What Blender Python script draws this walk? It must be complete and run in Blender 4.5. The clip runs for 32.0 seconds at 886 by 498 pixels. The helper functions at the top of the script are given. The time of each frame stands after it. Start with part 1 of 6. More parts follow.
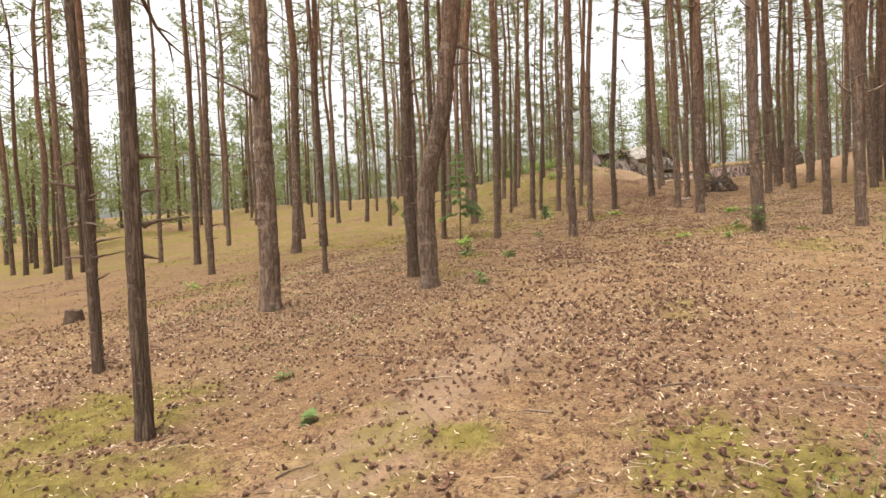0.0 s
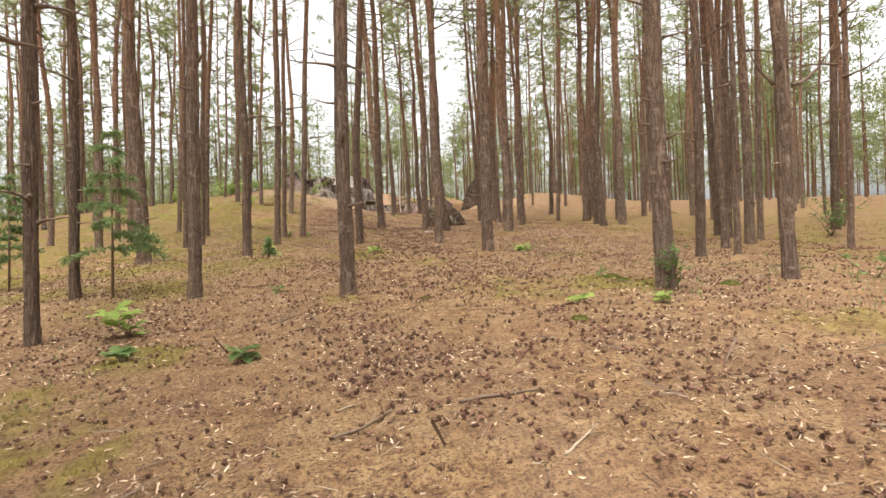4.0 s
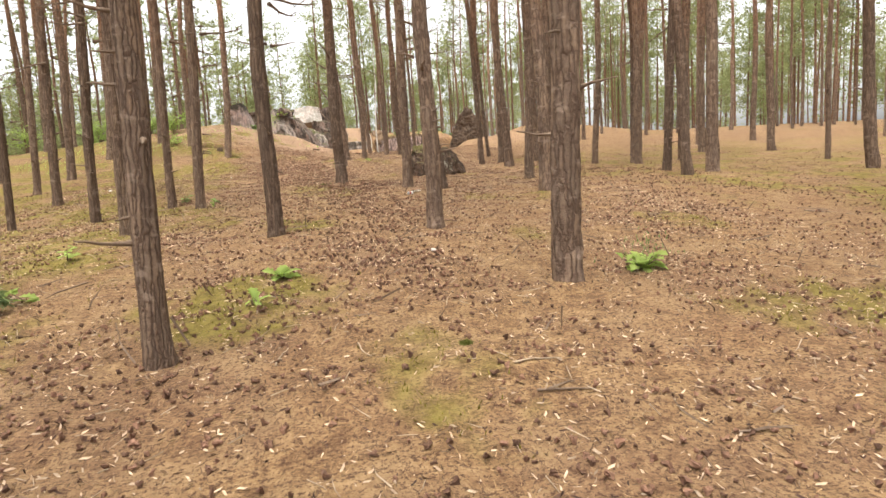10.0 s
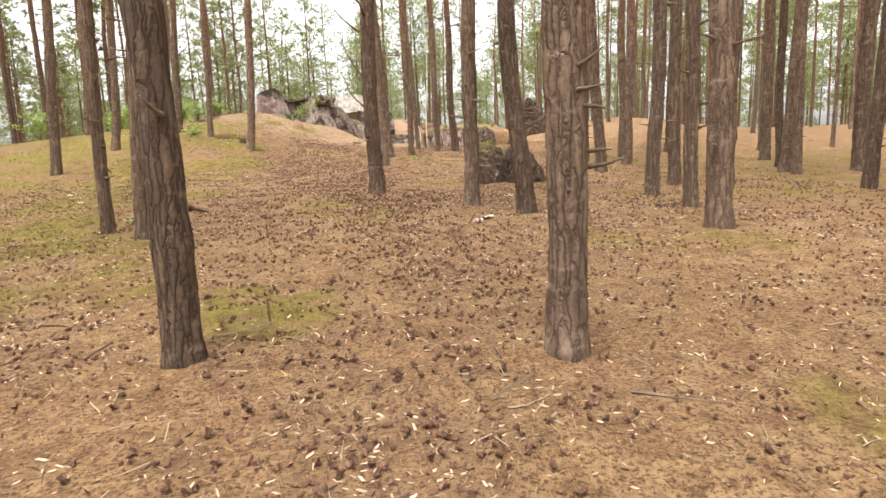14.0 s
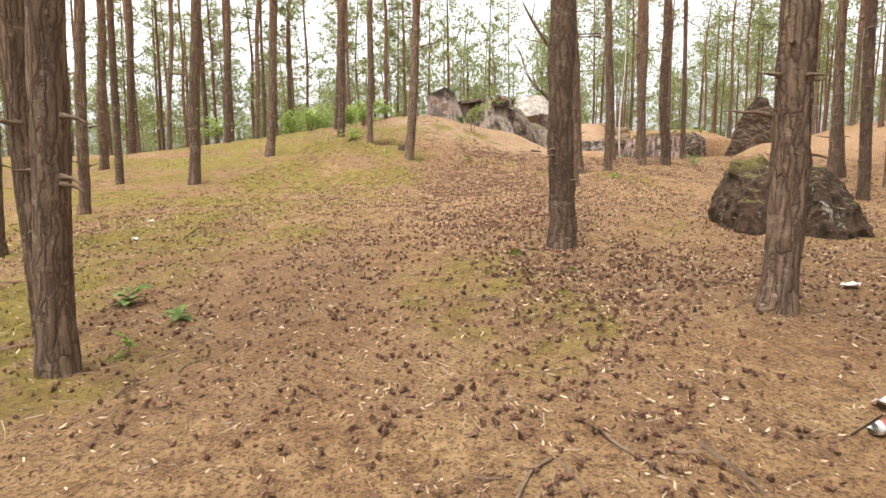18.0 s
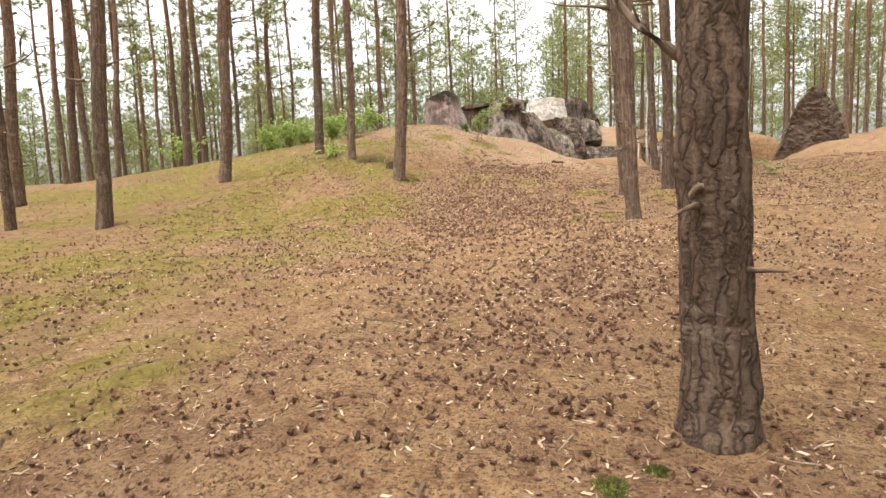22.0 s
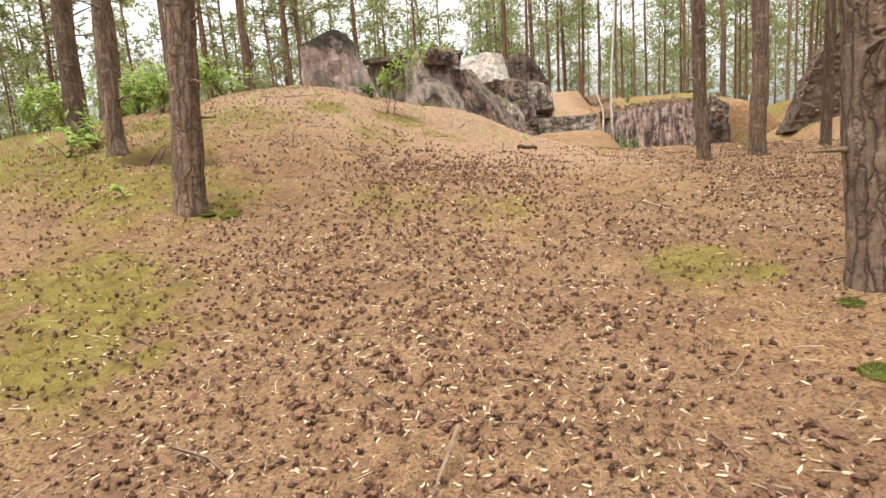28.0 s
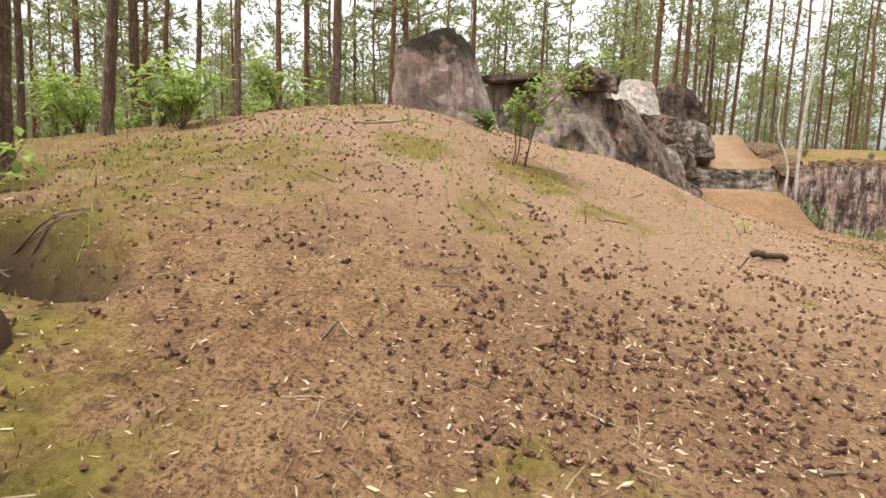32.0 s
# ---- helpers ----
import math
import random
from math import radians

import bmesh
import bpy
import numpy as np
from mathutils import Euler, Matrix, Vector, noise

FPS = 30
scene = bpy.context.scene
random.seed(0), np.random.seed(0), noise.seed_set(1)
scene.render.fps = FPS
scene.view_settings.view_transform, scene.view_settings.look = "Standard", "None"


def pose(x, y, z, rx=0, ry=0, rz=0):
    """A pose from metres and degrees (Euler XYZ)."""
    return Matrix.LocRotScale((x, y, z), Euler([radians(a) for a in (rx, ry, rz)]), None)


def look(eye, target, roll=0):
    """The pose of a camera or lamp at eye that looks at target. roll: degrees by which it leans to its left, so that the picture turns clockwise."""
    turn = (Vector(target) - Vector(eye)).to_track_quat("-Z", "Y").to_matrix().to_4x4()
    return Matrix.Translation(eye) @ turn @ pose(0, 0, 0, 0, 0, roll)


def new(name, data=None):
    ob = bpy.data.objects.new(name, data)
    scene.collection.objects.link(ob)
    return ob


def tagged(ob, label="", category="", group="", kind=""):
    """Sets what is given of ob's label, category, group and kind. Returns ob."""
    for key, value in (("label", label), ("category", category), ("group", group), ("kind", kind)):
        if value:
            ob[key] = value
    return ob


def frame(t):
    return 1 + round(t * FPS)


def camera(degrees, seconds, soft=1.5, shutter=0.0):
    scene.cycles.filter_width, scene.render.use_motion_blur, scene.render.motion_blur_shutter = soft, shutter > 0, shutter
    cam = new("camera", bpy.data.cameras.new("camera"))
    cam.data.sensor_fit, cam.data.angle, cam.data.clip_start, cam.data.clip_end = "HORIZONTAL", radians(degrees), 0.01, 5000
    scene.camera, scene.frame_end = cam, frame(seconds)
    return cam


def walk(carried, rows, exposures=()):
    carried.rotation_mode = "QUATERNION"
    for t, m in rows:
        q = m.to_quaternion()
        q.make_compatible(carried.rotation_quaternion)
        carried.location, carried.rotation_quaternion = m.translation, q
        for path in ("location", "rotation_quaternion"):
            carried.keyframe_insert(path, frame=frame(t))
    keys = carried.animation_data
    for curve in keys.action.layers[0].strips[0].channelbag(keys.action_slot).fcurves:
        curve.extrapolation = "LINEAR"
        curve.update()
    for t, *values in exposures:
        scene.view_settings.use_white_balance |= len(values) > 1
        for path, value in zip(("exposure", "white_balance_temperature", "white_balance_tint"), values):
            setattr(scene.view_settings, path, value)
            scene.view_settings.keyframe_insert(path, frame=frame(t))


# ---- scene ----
# the walk: seconds, eye (m), yaw to the left of +y, pitch up, roll (degrees)
ROWS = [
    (0.0, 0.925, 0.169, 2.031, 22.58, -2.11, -2.66),
    (0.5, 0.468, 1.203, 2.005, 16.80, -0.17, -2.63),
    (1.0, 0.061, 2.158, 1.971, 11.56, 1.55, -4.15),
    (1.5, -0.289, 2.960, 1.946, 8.63, 2.54, -1.97),
    (2.0, -0.595, 3.701, 1.979, 5.13, 3.65, -2.39),
    (2.5, -0.868, 4.416, 2.060, 3.91, 1.08, -1.88),
    (3.0, -1.128, 5.216, 2.150, -2.42, 0.24, -1.50),
    (3.5, -1.308, 5.996, 2.227, -5.64, 0.07, -3.60),
    (4.0, -1.432, 6.797, 2.297, -9.25, -0.26, -2.12),
    (4.5, -1.430, 7.496, 2.363, -13.55, -0.55, -4.42),
    (6.5, -0.777, 10.090, 2.688, -18.70, -10.78, -5.38),
    (7.0, -0.617, 10.705, 2.809, -23.74, -11.91, -6.97),
    (7.5, -0.519, 11.274, 2.898, -22.56, -9.34, -5.04),
    (8.0, -0.439, 11.774, 2.999, -24.51, -8.36, -3.60),
    (8.5, -0.335, 12.340, 3.080, -20.83, -8.31, -5.29),
    (9.0, -0.295, 13.121, 3.113, -17.26, -7.79, -2.49),
    (9.5, -0.333, 13.941, 3.117, -17.49, -7.46, -3.51),
    (10.0, -0.325, 14.781, 3.130, -10.52, -7.15, -3.45),
    (10.5, -0.373, 15.441, 3.184, -7.85, -6.99, -1.48),
    (11.0, -0.360, 16.013, 3.242, -4.83, -6.99, -1.35),
    (11.5, -0.354, 16.529, 3.296, -1.37, -6.66, -1.44),
    (12.0, -0.359, 17.219, 3.358, -7.12, -6.42, -4.49),
    (12.5, -0.333, 17.898, 3.395, -4.77, -6.49, -5.19),
    (13.0, -0.195, 18.508, 3.471, -9.62, -7.69, -3.11),
    (13.5, -0.060, 19.024, 3.523, -12.98, -7.83, -5.09),
    (14.0, 0.029, 19.703, 3.516, -5.83, -7.55, -2.03),
    (14.5, 0.075, 20.427, 3.565, -2.20, -7.64, 0.03),
    (15.0, 0.049, 21.104, 3.592, 5.52, -11.09, 0.34),
    (15.5, -0.015, 21.745, 3.669, 8.33, -10.45, 0.56),
    (17.5, -0.075, 24.132, 3.854, 10.77, -7.20, -2.49),
    (18.0, -0.131, 24.644, 3.981, 11.90, -6.79, -0.09),
    (18.5, -0.061, 24.992, 4.019, 13.25, -1.89, -0.51),
    (19.0, 0.043, 25.253, 3.965, 14.07, 1.00, -3.00),
    (19.5, 0.040, 25.595, 3.970, 13.95, -2.61, -4.43),
    (20.0, -0.090, 26.155, 4.084, 8.45, -6.75, -3.59),
    (20.5, -0.231, 26.770, 4.152, 10.00, -7.29, -2.97),
    (21.0, -0.441, 27.474, 4.241, 11.85, -6.98, 0.45),
    (21.5, -0.613, 28.203, 4.345, 10.21, -6.12, -1.76),
    (22.0, -0.782, 28.924, 4.404, 13.08, -5.80, -2.23),
    (22.5, -0.987, 29.627, 4.496, 13.59, -5.88, -0.34),
    (23.0, -1.157, 30.308, 4.599, 13.92, -6.38, -1.20),
    (23.5, -1.325, 30.995, 4.665, 13.14, -6.37, 0.15),
    (24.0, -1.447, 31.727, 4.727, 9.52, -6.61, 0.37),
    (24.5, -1.505, 32.438, 4.790, 9.35, -6.35, -0.23),
    (25.0, -1.577, 33.177, 4.894, 7.59, -5.44, 0.11),
    (25.5, -1.588, 33.866, 4.951, 6.59, -4.98, -2.02),
    (27.5, -1.814, 36.626, 5.088, 1.90, -9.09, -3.14),
    (28.0, -1.952, 37.363, 5.148, 5.45, -9.03, -3.82),
    (28.5, -2.091, 38.118, 5.248, 8.84, -8.54, -1.10),
    (29.0, -2.148, 38.821, 5.353, 9.41, -8.33, -0.65),
    (29.5, -2.216, 39.471, 5.446, 10.04, -8.26, 2.08),
    (30.0, -2.311, 40.092, 5.577, 8.31, -7.20, 0.72),
    (30.5, -2.492, 40.655, 5.701, 9.96, -7.05, 1.10),
    (31.0, -2.704, 41.248, 5.813, 10.60, -6.51, 2.58),
    (31.5, -2.933, 41.736, 5.871, 13.58, -6.32, 2.53),
    (32.0, -3.116, 42.182, 5.965, 14.62, -7.02, 2.35),
]


def stand(x, y, z, yaw, pitch, roll):
    a, p = radians(yaw), radians(pitch)
    ahead = Vector((-math.sin(a) * math.cos(p), math.cos(a) * math.cos(p), math.sin(p)))
    return look((x, y, z), Vector((x, y, z)) + ahead, roll)


cam = camera(77.0, 32.0)
walk(cam, [(row[0], stand(*row[1:])) for row in ROWS], [(0.0, 1.36), (2.0, 1.34), (4.0, 1.47), (7.0, 1.59), (9.0, 1.7), (11.0, 1.68), (13.0, 1.72), (15.0, 1.76), (18.0, 1.7), (19.0, 1.76), (20.0, 1.56), (21.0, 1.6), (24.0, 1.58), (25.0, 1.5), (28.0, 1.58), (30.0, 1.55), (32.0, 1.38)])
# ---- camera done ----

# ---- light ----
world = bpy.data.worlds.new("overcast")
world.use_nodes = True
scene.world = world
wn = world.node_tree.nodes
sky = wn.new("ShaderNodeTexSky")
sky.sky_type, sky.sun_disc = "NISHITA", False
sky.sun_elevation, sky.sun_rotation = radians(75), radians(215)
sky.air_density, sky.dust_density, sky.ozone_density = 1.0, 6.0, 0.3
pale = wn.new("ShaderNodeHueSaturation")
pale.inputs["Saturation"].default_value = 0.1
back = wn["Background"]
back.inputs["Strength"].default_value = 0.15
world.node_tree.links.new(sky.outputs["Color"], pale.inputs["Color"])
warm = wn.new("ShaderNodeMix")
warm.data_type, warm.blend_type = "RGBA", "MULTIPLY"
warm.inputs[0].default_value = 1.0
warm.inputs[7].default_value = (1.0, 1.0, 0.98, 1)
world.node_tree.links.new(pale.outputs["Color"], warm.inputs[6])
world.node_tree.links.new(warm.outputs[2], back.inputs["Color"])
lamp = bpy.data.lights.new("sun", "SUN")
lamp.energy, lamp.angle, lamp.color = 1.0, radians(35), (1.0, 0.95, 0.88)
sun = new("sun", lamp)
sun.matrix_world = look((0, 0, 60), (9, 13, 0))

# ---- ground shape ----
GA, GB, GM = 0.44, 0.088, (1.769, -6.838, 52.811, 2.55, 7.146, 6.599)
SWELL_X, SWELL_Y = (-9.0, -3.5, 1.0, 5.5, 11.0), (-2.0, 5.0, 10.0, 15.0, 20.0, 26.0, 33.0, 40.0, 47.0)
SWELLS = [
    0, 0.02, 0.11, 0.05, 0,
    -0.04, -0.2, -0.06, 0, 0,
    -0.11, -0.14, 0.15, -0.02, 0.02,
    -0.14, -0.05, -0.07, 0.11, 0.08,
    -0.13, 0.07, 0, -0.09, 0.01,
    -0.12, -0.07, 0, 0.03, 0.01,
    -0.01, 0.09, -0.07, -0.03, 0,
    0.02, -0.41, 0.37, -0.18, 0,
    -0.44, 0.02, -0.12, -0.26, -0.01,
]


def smooth(a, b, x):
    s = np.clip((x - a) / (b - a), 0, 1)
    return s * s * (3 - 2 * s)


def lie(x, y):
    """The height of the forest floor."""
    x, y = np.asarray(x, float), np.asarray(y, float)
    k = smooth(38, 47, y)
    u, v = x - 0.10 * k, y + 1.45 * k
    z = GA + GB * np.minimum(v, 62) + 0.33 * k
    z = z - 0.06 * np.clip(-u - 6, 0, 40) * (1 - smooth(22, 40, v))
    amp, x0, y0, right, left, deep = GM
    dx = (u - x0) / np.where(u > x0, right, left)
    z = z + amp * np.exp(-0.5 * dx * dx - 0.5 * ((v - y0) / deep) ** 2)
    z = z - 0.22 * np.clip(v - 56, 0, 30) * smooth(2, -8, u)
    # gentle swells along the walk
    for j, cy in enumerate(SWELL_Y):
        for i, cx in enumerate(SWELL_X):
            z = z + SWELLS[5 * j + i] * np.exp(-(((x - cx) / 4.5) ** 2) - ((y - cy) / 4.6) ** 2)
    # the crest of the mound before the bunker
    z = z + 0.42 * np.exp(-(((x + 2.6) / 1.5) ** 2) - ((y - 52.5) / 2.2) ** 2) + 0.17 * np.exp(-(((x + 7.5) / 3.0) ** 2) - ((y - 51.0) / 2.5) ** 2)
    z = z + 1.5 * smooth(7.0, 10.0, x) * (1 - smooth(12.0, 15.5, x)) * smooth(50, 57, y) * (1 - smooth(61, 67, y))
    z = z - 0.34 * np.exp(-(((x - 1.7) / 1.7) ** 2) - ((y - 53.0) / 3.2) ** 2)
    # the pit before the sunken wall, the rise behind it and the bank aside
    z = z - 2.35 * smooth(48.5, 61, y) * (1 - smooth(72, 78, y)) * smooth(1.6, 6.0, x) * (1 - smooth(11.5, 16, x))
    z = z - 0.8 * smooth(51.5, 59, y) * (1 - smooth(71, 77, y)) * smooth(-3.0, -0.5, x) * (1 - smooth(1.6, 6.0, x))
    z = z + (1.0 * smooth(66, 74, y) - 0.03 * np.clip(y - 74, 0, 30)) * smooth(-4, 1, x)
    z = z + 1.1 * np.exp(-0.5 * ((x - 17.0) / 4.2) ** 2 - 0.5 * ((y - 60) / 6.5) ** 2)
    # the bank held by the sunken wall, and the sandy bank beside it
    k = smooth(65.95, 66.6, y) * smooth(2.8, 3.9, x) * (1 - smooth(10.8, 14.0, x))
    top = 6.93 + 0.17 * np.clip(y - 66.2, 0, 8.0) - 0.03 * np.clip(y - 74, 0, 30)
    z = z + k * (top - z)
    k = smooth(60.0, 63.0, y) * smooth(-2.2, -0.6, x) * (1 - smooth(3.0, 4.1, x)) * (1 - smooth(74, 80, y))
    sand = 5.72 + 0.12 * np.clip(y - 61.0, 0, 3.0) + 0.66 * smooth(64.3, 65.0, y) + 0.34 * np.clip(y - 64.9, 0, 5.2)
    return z + k * (sand - z)


def floor_z(x, y):
    return float(lie(x, y))


def wave(x, y, size, seed):
    """Cheap soft noise from -1 to 1, about size metres across."""
    r = np.random.RandomState(seed)
    total = 0.0
    for _ in range(7):
        a, k, p = r.uniform(0, 6.28), 6.28 / size * r.uniform(0.5, 1.6), r.uniform(0, 6.28)
        total = total + np.sin(k * (x * math.cos(a) + y * math.sin(a)) + p)
    return total / 3.2


MOSS = [
    (6.5, 70.5, 1.8), (10.5, 73, 2.4), (14, 73, 2.4), (-9.15, 44.49, 2), (-13.36, 48.45, 2.8), (-12.54, 42.34, 2.2), (-7.78, 47.27, 1.4), (2.05, 14.15, 0.9),
    (2.11, 13.74, 0.5), (-1.09, 19.48, 0.7), (3.42, 18.37, 0.6), (-1.17, 19.82, 0.9), (-1.49, 19.59, 0.6), (-0.9, 23.94, 0.6), (-0.99, 24.24, 0.55), (-1.19, 24.41, 0.45),
    (-7.49, 39.01, 1.6), (-18.38, 49.79, 2.2), (-5.32, 31.14, 0.7), (-8.19, 39.06, 1.3), (-5.35, 40.22, 0.9), (-5.09, 40.84, 1.2), (-7.24, 39.66, 1.3), (-5.27, 41.34, 0.9),
    (-4.79, 40.98, 0.8), (-2.49, 1.91, 1.2), (-3.6, 3.4, 1.0), (1.26, 3.55, 0.7), (-0.39, 3.6, 0.3), (1.6, 3.11, 0.5), (-0.47, 38.52, 0.5), (-0.48, 41.45, 0.5), (-3.84, 49.3, 0.7), (-2.9, 48.7, 0.5), (-5.2, 48.6, 0.6),
    (-3.38, 12.33, 0.5),
]
LITTER = [
    (-2.97, 5.97, 1.2), (0.43, 5.35, 0.9), (-1, 11.29, 0.8), (0.16, 30.48, 1), (-0.15, 34.99, 1.4), (-2.92, 39.92, 1.5), (-2.19, 40.47, 1.2), (-3.09, 39.2, 1),
    (-2.55, 41.95, 1.6), (-4.31, 41.77, 1.2), (0.42, 30.24, 1.2), (-2.47, 44.92, 1), (1.3, 3.8, 0.9), (1.0, 6.6, 1.2), (-3.6, 7.4, 1.3), (-2.5, 8.6, 0.9),
    (-3.95, 40.9, 0.45), (-4.1, 40.3, 0.4), (-2.6, 40.3, 0.4), (-3.02, 45.3, 0.35), (-2.55, 44.75, 0.3), (0.8, 30.5, 0.5), (-4.9, 45.6, 0.4),
]


def moss_at(x, y):
    m = smooth(0.55, 0.95, wave(x, y, 3.5, 3)) * 0.5
    m = np.maximum(m, 0.6 * (smooth(4.5, 8.5, x) * smooth(4, 9, y) * (1 - smooth(36, 46, y)) + 0.6 * smooth(4.5, 7.5, -x) * smooth(2, 6, y) * (1 - smooth(20, 30, y))) * (0.75 + 0.5 * wave(x, y, 2.4, 6)))
    aside = smooth(1.6, 4.2, -x - 1.9 * smooth(26, 43, y)) * smooth(13, 17, y) * (1 - smooth(46.5, 49.5, y))
    m = np.maximum(m, aside * (0.62 + 0.55 * wave(x, y, 2.9, 16)))
    for mx, my, mr in MOSS:
        m = np.maximum(m, np.exp(-(((x - mx) ** 2 + (y - my) ** 2) / (mr * mr)) ** 1.5))
    return np.clip(m * (0.78 + 0.5 * wave(x, y, 0.7, 4) + 0.3 * wave(x, y, 0.25, 5)), 0, 1)


def bare_at(x, y):
    """The trodden, sandy way at the start and the bare slopes by the ruin."""
    way = np.abs(x - (-1.05 + 0.085 * (y - 2) + 0.08 * np.sin(y))) / 0.45
    b = 0.72 * np.exp(-way**2) * smooth(0.3, 1.8, y) * (1 - 0.6 * smooth(4.0, 7.5, y)) * (1 - smooth(9, 13, y))
    b = np.maximum(b, smooth(44.0, 48.5, y) * (1 - smooth(54, 58, y)) * smooth(-10, -7, x) * (1 - smooth(-0.5, 2, x)) * 0.8)
    b = np.maximum(b, np.exp(-(((x - 0.8) / 1.9) ** 4) - ((y - 67.5) / 4.4) ** 4))
    b = np.maximum(b, 0.35 * np.exp(-(((x - 12.5) / 5) ** 2) - ((y - 53) / 6) ** 2))
    return np.clip(b, 0, 1)


def cones_at(x, y):
    d = 0.44 + 0.34 * wave(x, y, 2.6, 9) + 0.34 * wave(x, y, 0.7, 10)
    d = d + 0.3 * smooth(2.5, 5.0, -x) * (1 - smooth(15, 23, y))
    for mx, my, mr in LITTER:
        d = d + 0.65 * np.exp(-((x - mx) ** 2 + (y - my) ** 2) / (mr * mr))
    return np.clip(d, 0.05, 1.3) * (1 - 0.25 * moss_at(x, y)) * (1 - 0.62 * bare_at(x, y))


HOLLOWS = (
    (-6.75, 44.85, 0.22, 0.34), (-6.45, 44.72, 0.26, 0.5), (-6.1, 44.62, 0.24, 0.48), (-5.8, 44.55, 0.18, 0.28),
)


def surface(x, y):
    """The floor with its small humps and hollows."""
    x, y = np.asarray(x, float), np.asarray(y, float)
    z = lie(x, y)
    z = z + 0.022 * wave(x, y, 1.1, 21) + 0.011 * wave(x, y, 0.42, 22) + 0.02 * moss_at(x, y) * (1 + wave(x, y, 0.3, 23))
    for hx, hy, hr, hd in HOLLOWS:
        z = z - hd * np.exp(-((((x - hx) / 1.25) ** 2 + (y - hy) ** 2) / hr**2) ** 2)
    return z


def surface_z(x, y):
    return float(surface(x, y))


# ---- materials ----
def nodes_of(name, rough=0.9, spec=0.2):
    mat = bpy.data.materials.new(name)
    mat.use_nodes = True
    nt = mat.node_tree
    bsdf = nt.nodes["Principled BSDF"]
    bsdf.inputs["Roughness"].default_value = rough
    bsdf.inputs["Specular IOR Level"].default_value = spec
    return mat, nt, bsdf


def node(nt, kind, **values):
    n = nt.nodes.new(kind)
    for key, value in values.items():
        n.inputs[key.replace("_", " ")].default_value = value
    return n


def noise_of(nt, coord, scale, detail=4.0, rough=0.6, stretch=None):
    n = node(nt, "ShaderNodeTexNoise", Scale=scale, Detail=detail, Roughness=rough)
    if stretch:
        mp = node(nt, "ShaderNodeMapping", Scale=stretch)
        nt.links.new(coord, mp.inputs["Vector"])
        coord = mp.outputs["Vector"]
    nt.links.new(coord, n.inputs["Vector"])
    return n.outputs["Fac"]


def ramp(nt, fac, stops):
    r = nt.nodes.new("ShaderNodeValToRGB")
    while len(r.color_ramp.elements) < len(stops):
        r.color_ramp.elements.new(0.5)
    for el, (pos, col) in zip(r.color_ramp.elements, stops):
        el.position = pos
        el.color = (*col, 1) if len(col) == 3 else col
    nt.links.new(fac, r.inputs["Fac"])
    return r.outputs["Color"]


def grey(*stops):
    return [(p, (v, v, v)) for p, v in stops]


def mix(nt, fac, a, b, mode="MIX"):
    m = nt.nodes.new("ShaderNodeMix")
    m.data_type, m.blend_type = "RGBA", mode
    for sock, v in ((m.inputs[0], fac), (m.inputs[6], a), (m.inputs[7], b)):
        if isinstance(v, (int, float)):
            sock.default_value = v
        elif isinstance(v, tuple):
            sock.default_value = (*v, 1)
        else:
            nt.links.new(v, sock)
    return m.outputs[2]


def bump(nt, bsdf, height, strength, distance):
    b = node(nt, "ShaderNodeBump", Strength=strength, Distance=distance)
    nt.links.new(height, b.inputs["Height"])
    nt.links.new(b.outputs["Normal"], bsdf.inputs["Normal"])


def coords(nt, which="Object"):
    return nt.nodes.new("ShaderNodeTexCoord").outputs[which]


def attribute(nt, name):
    a = nt.nodes.new("ShaderNodeAttribute")
    a.attribute_name = name
    return a.outputs["Fac"]


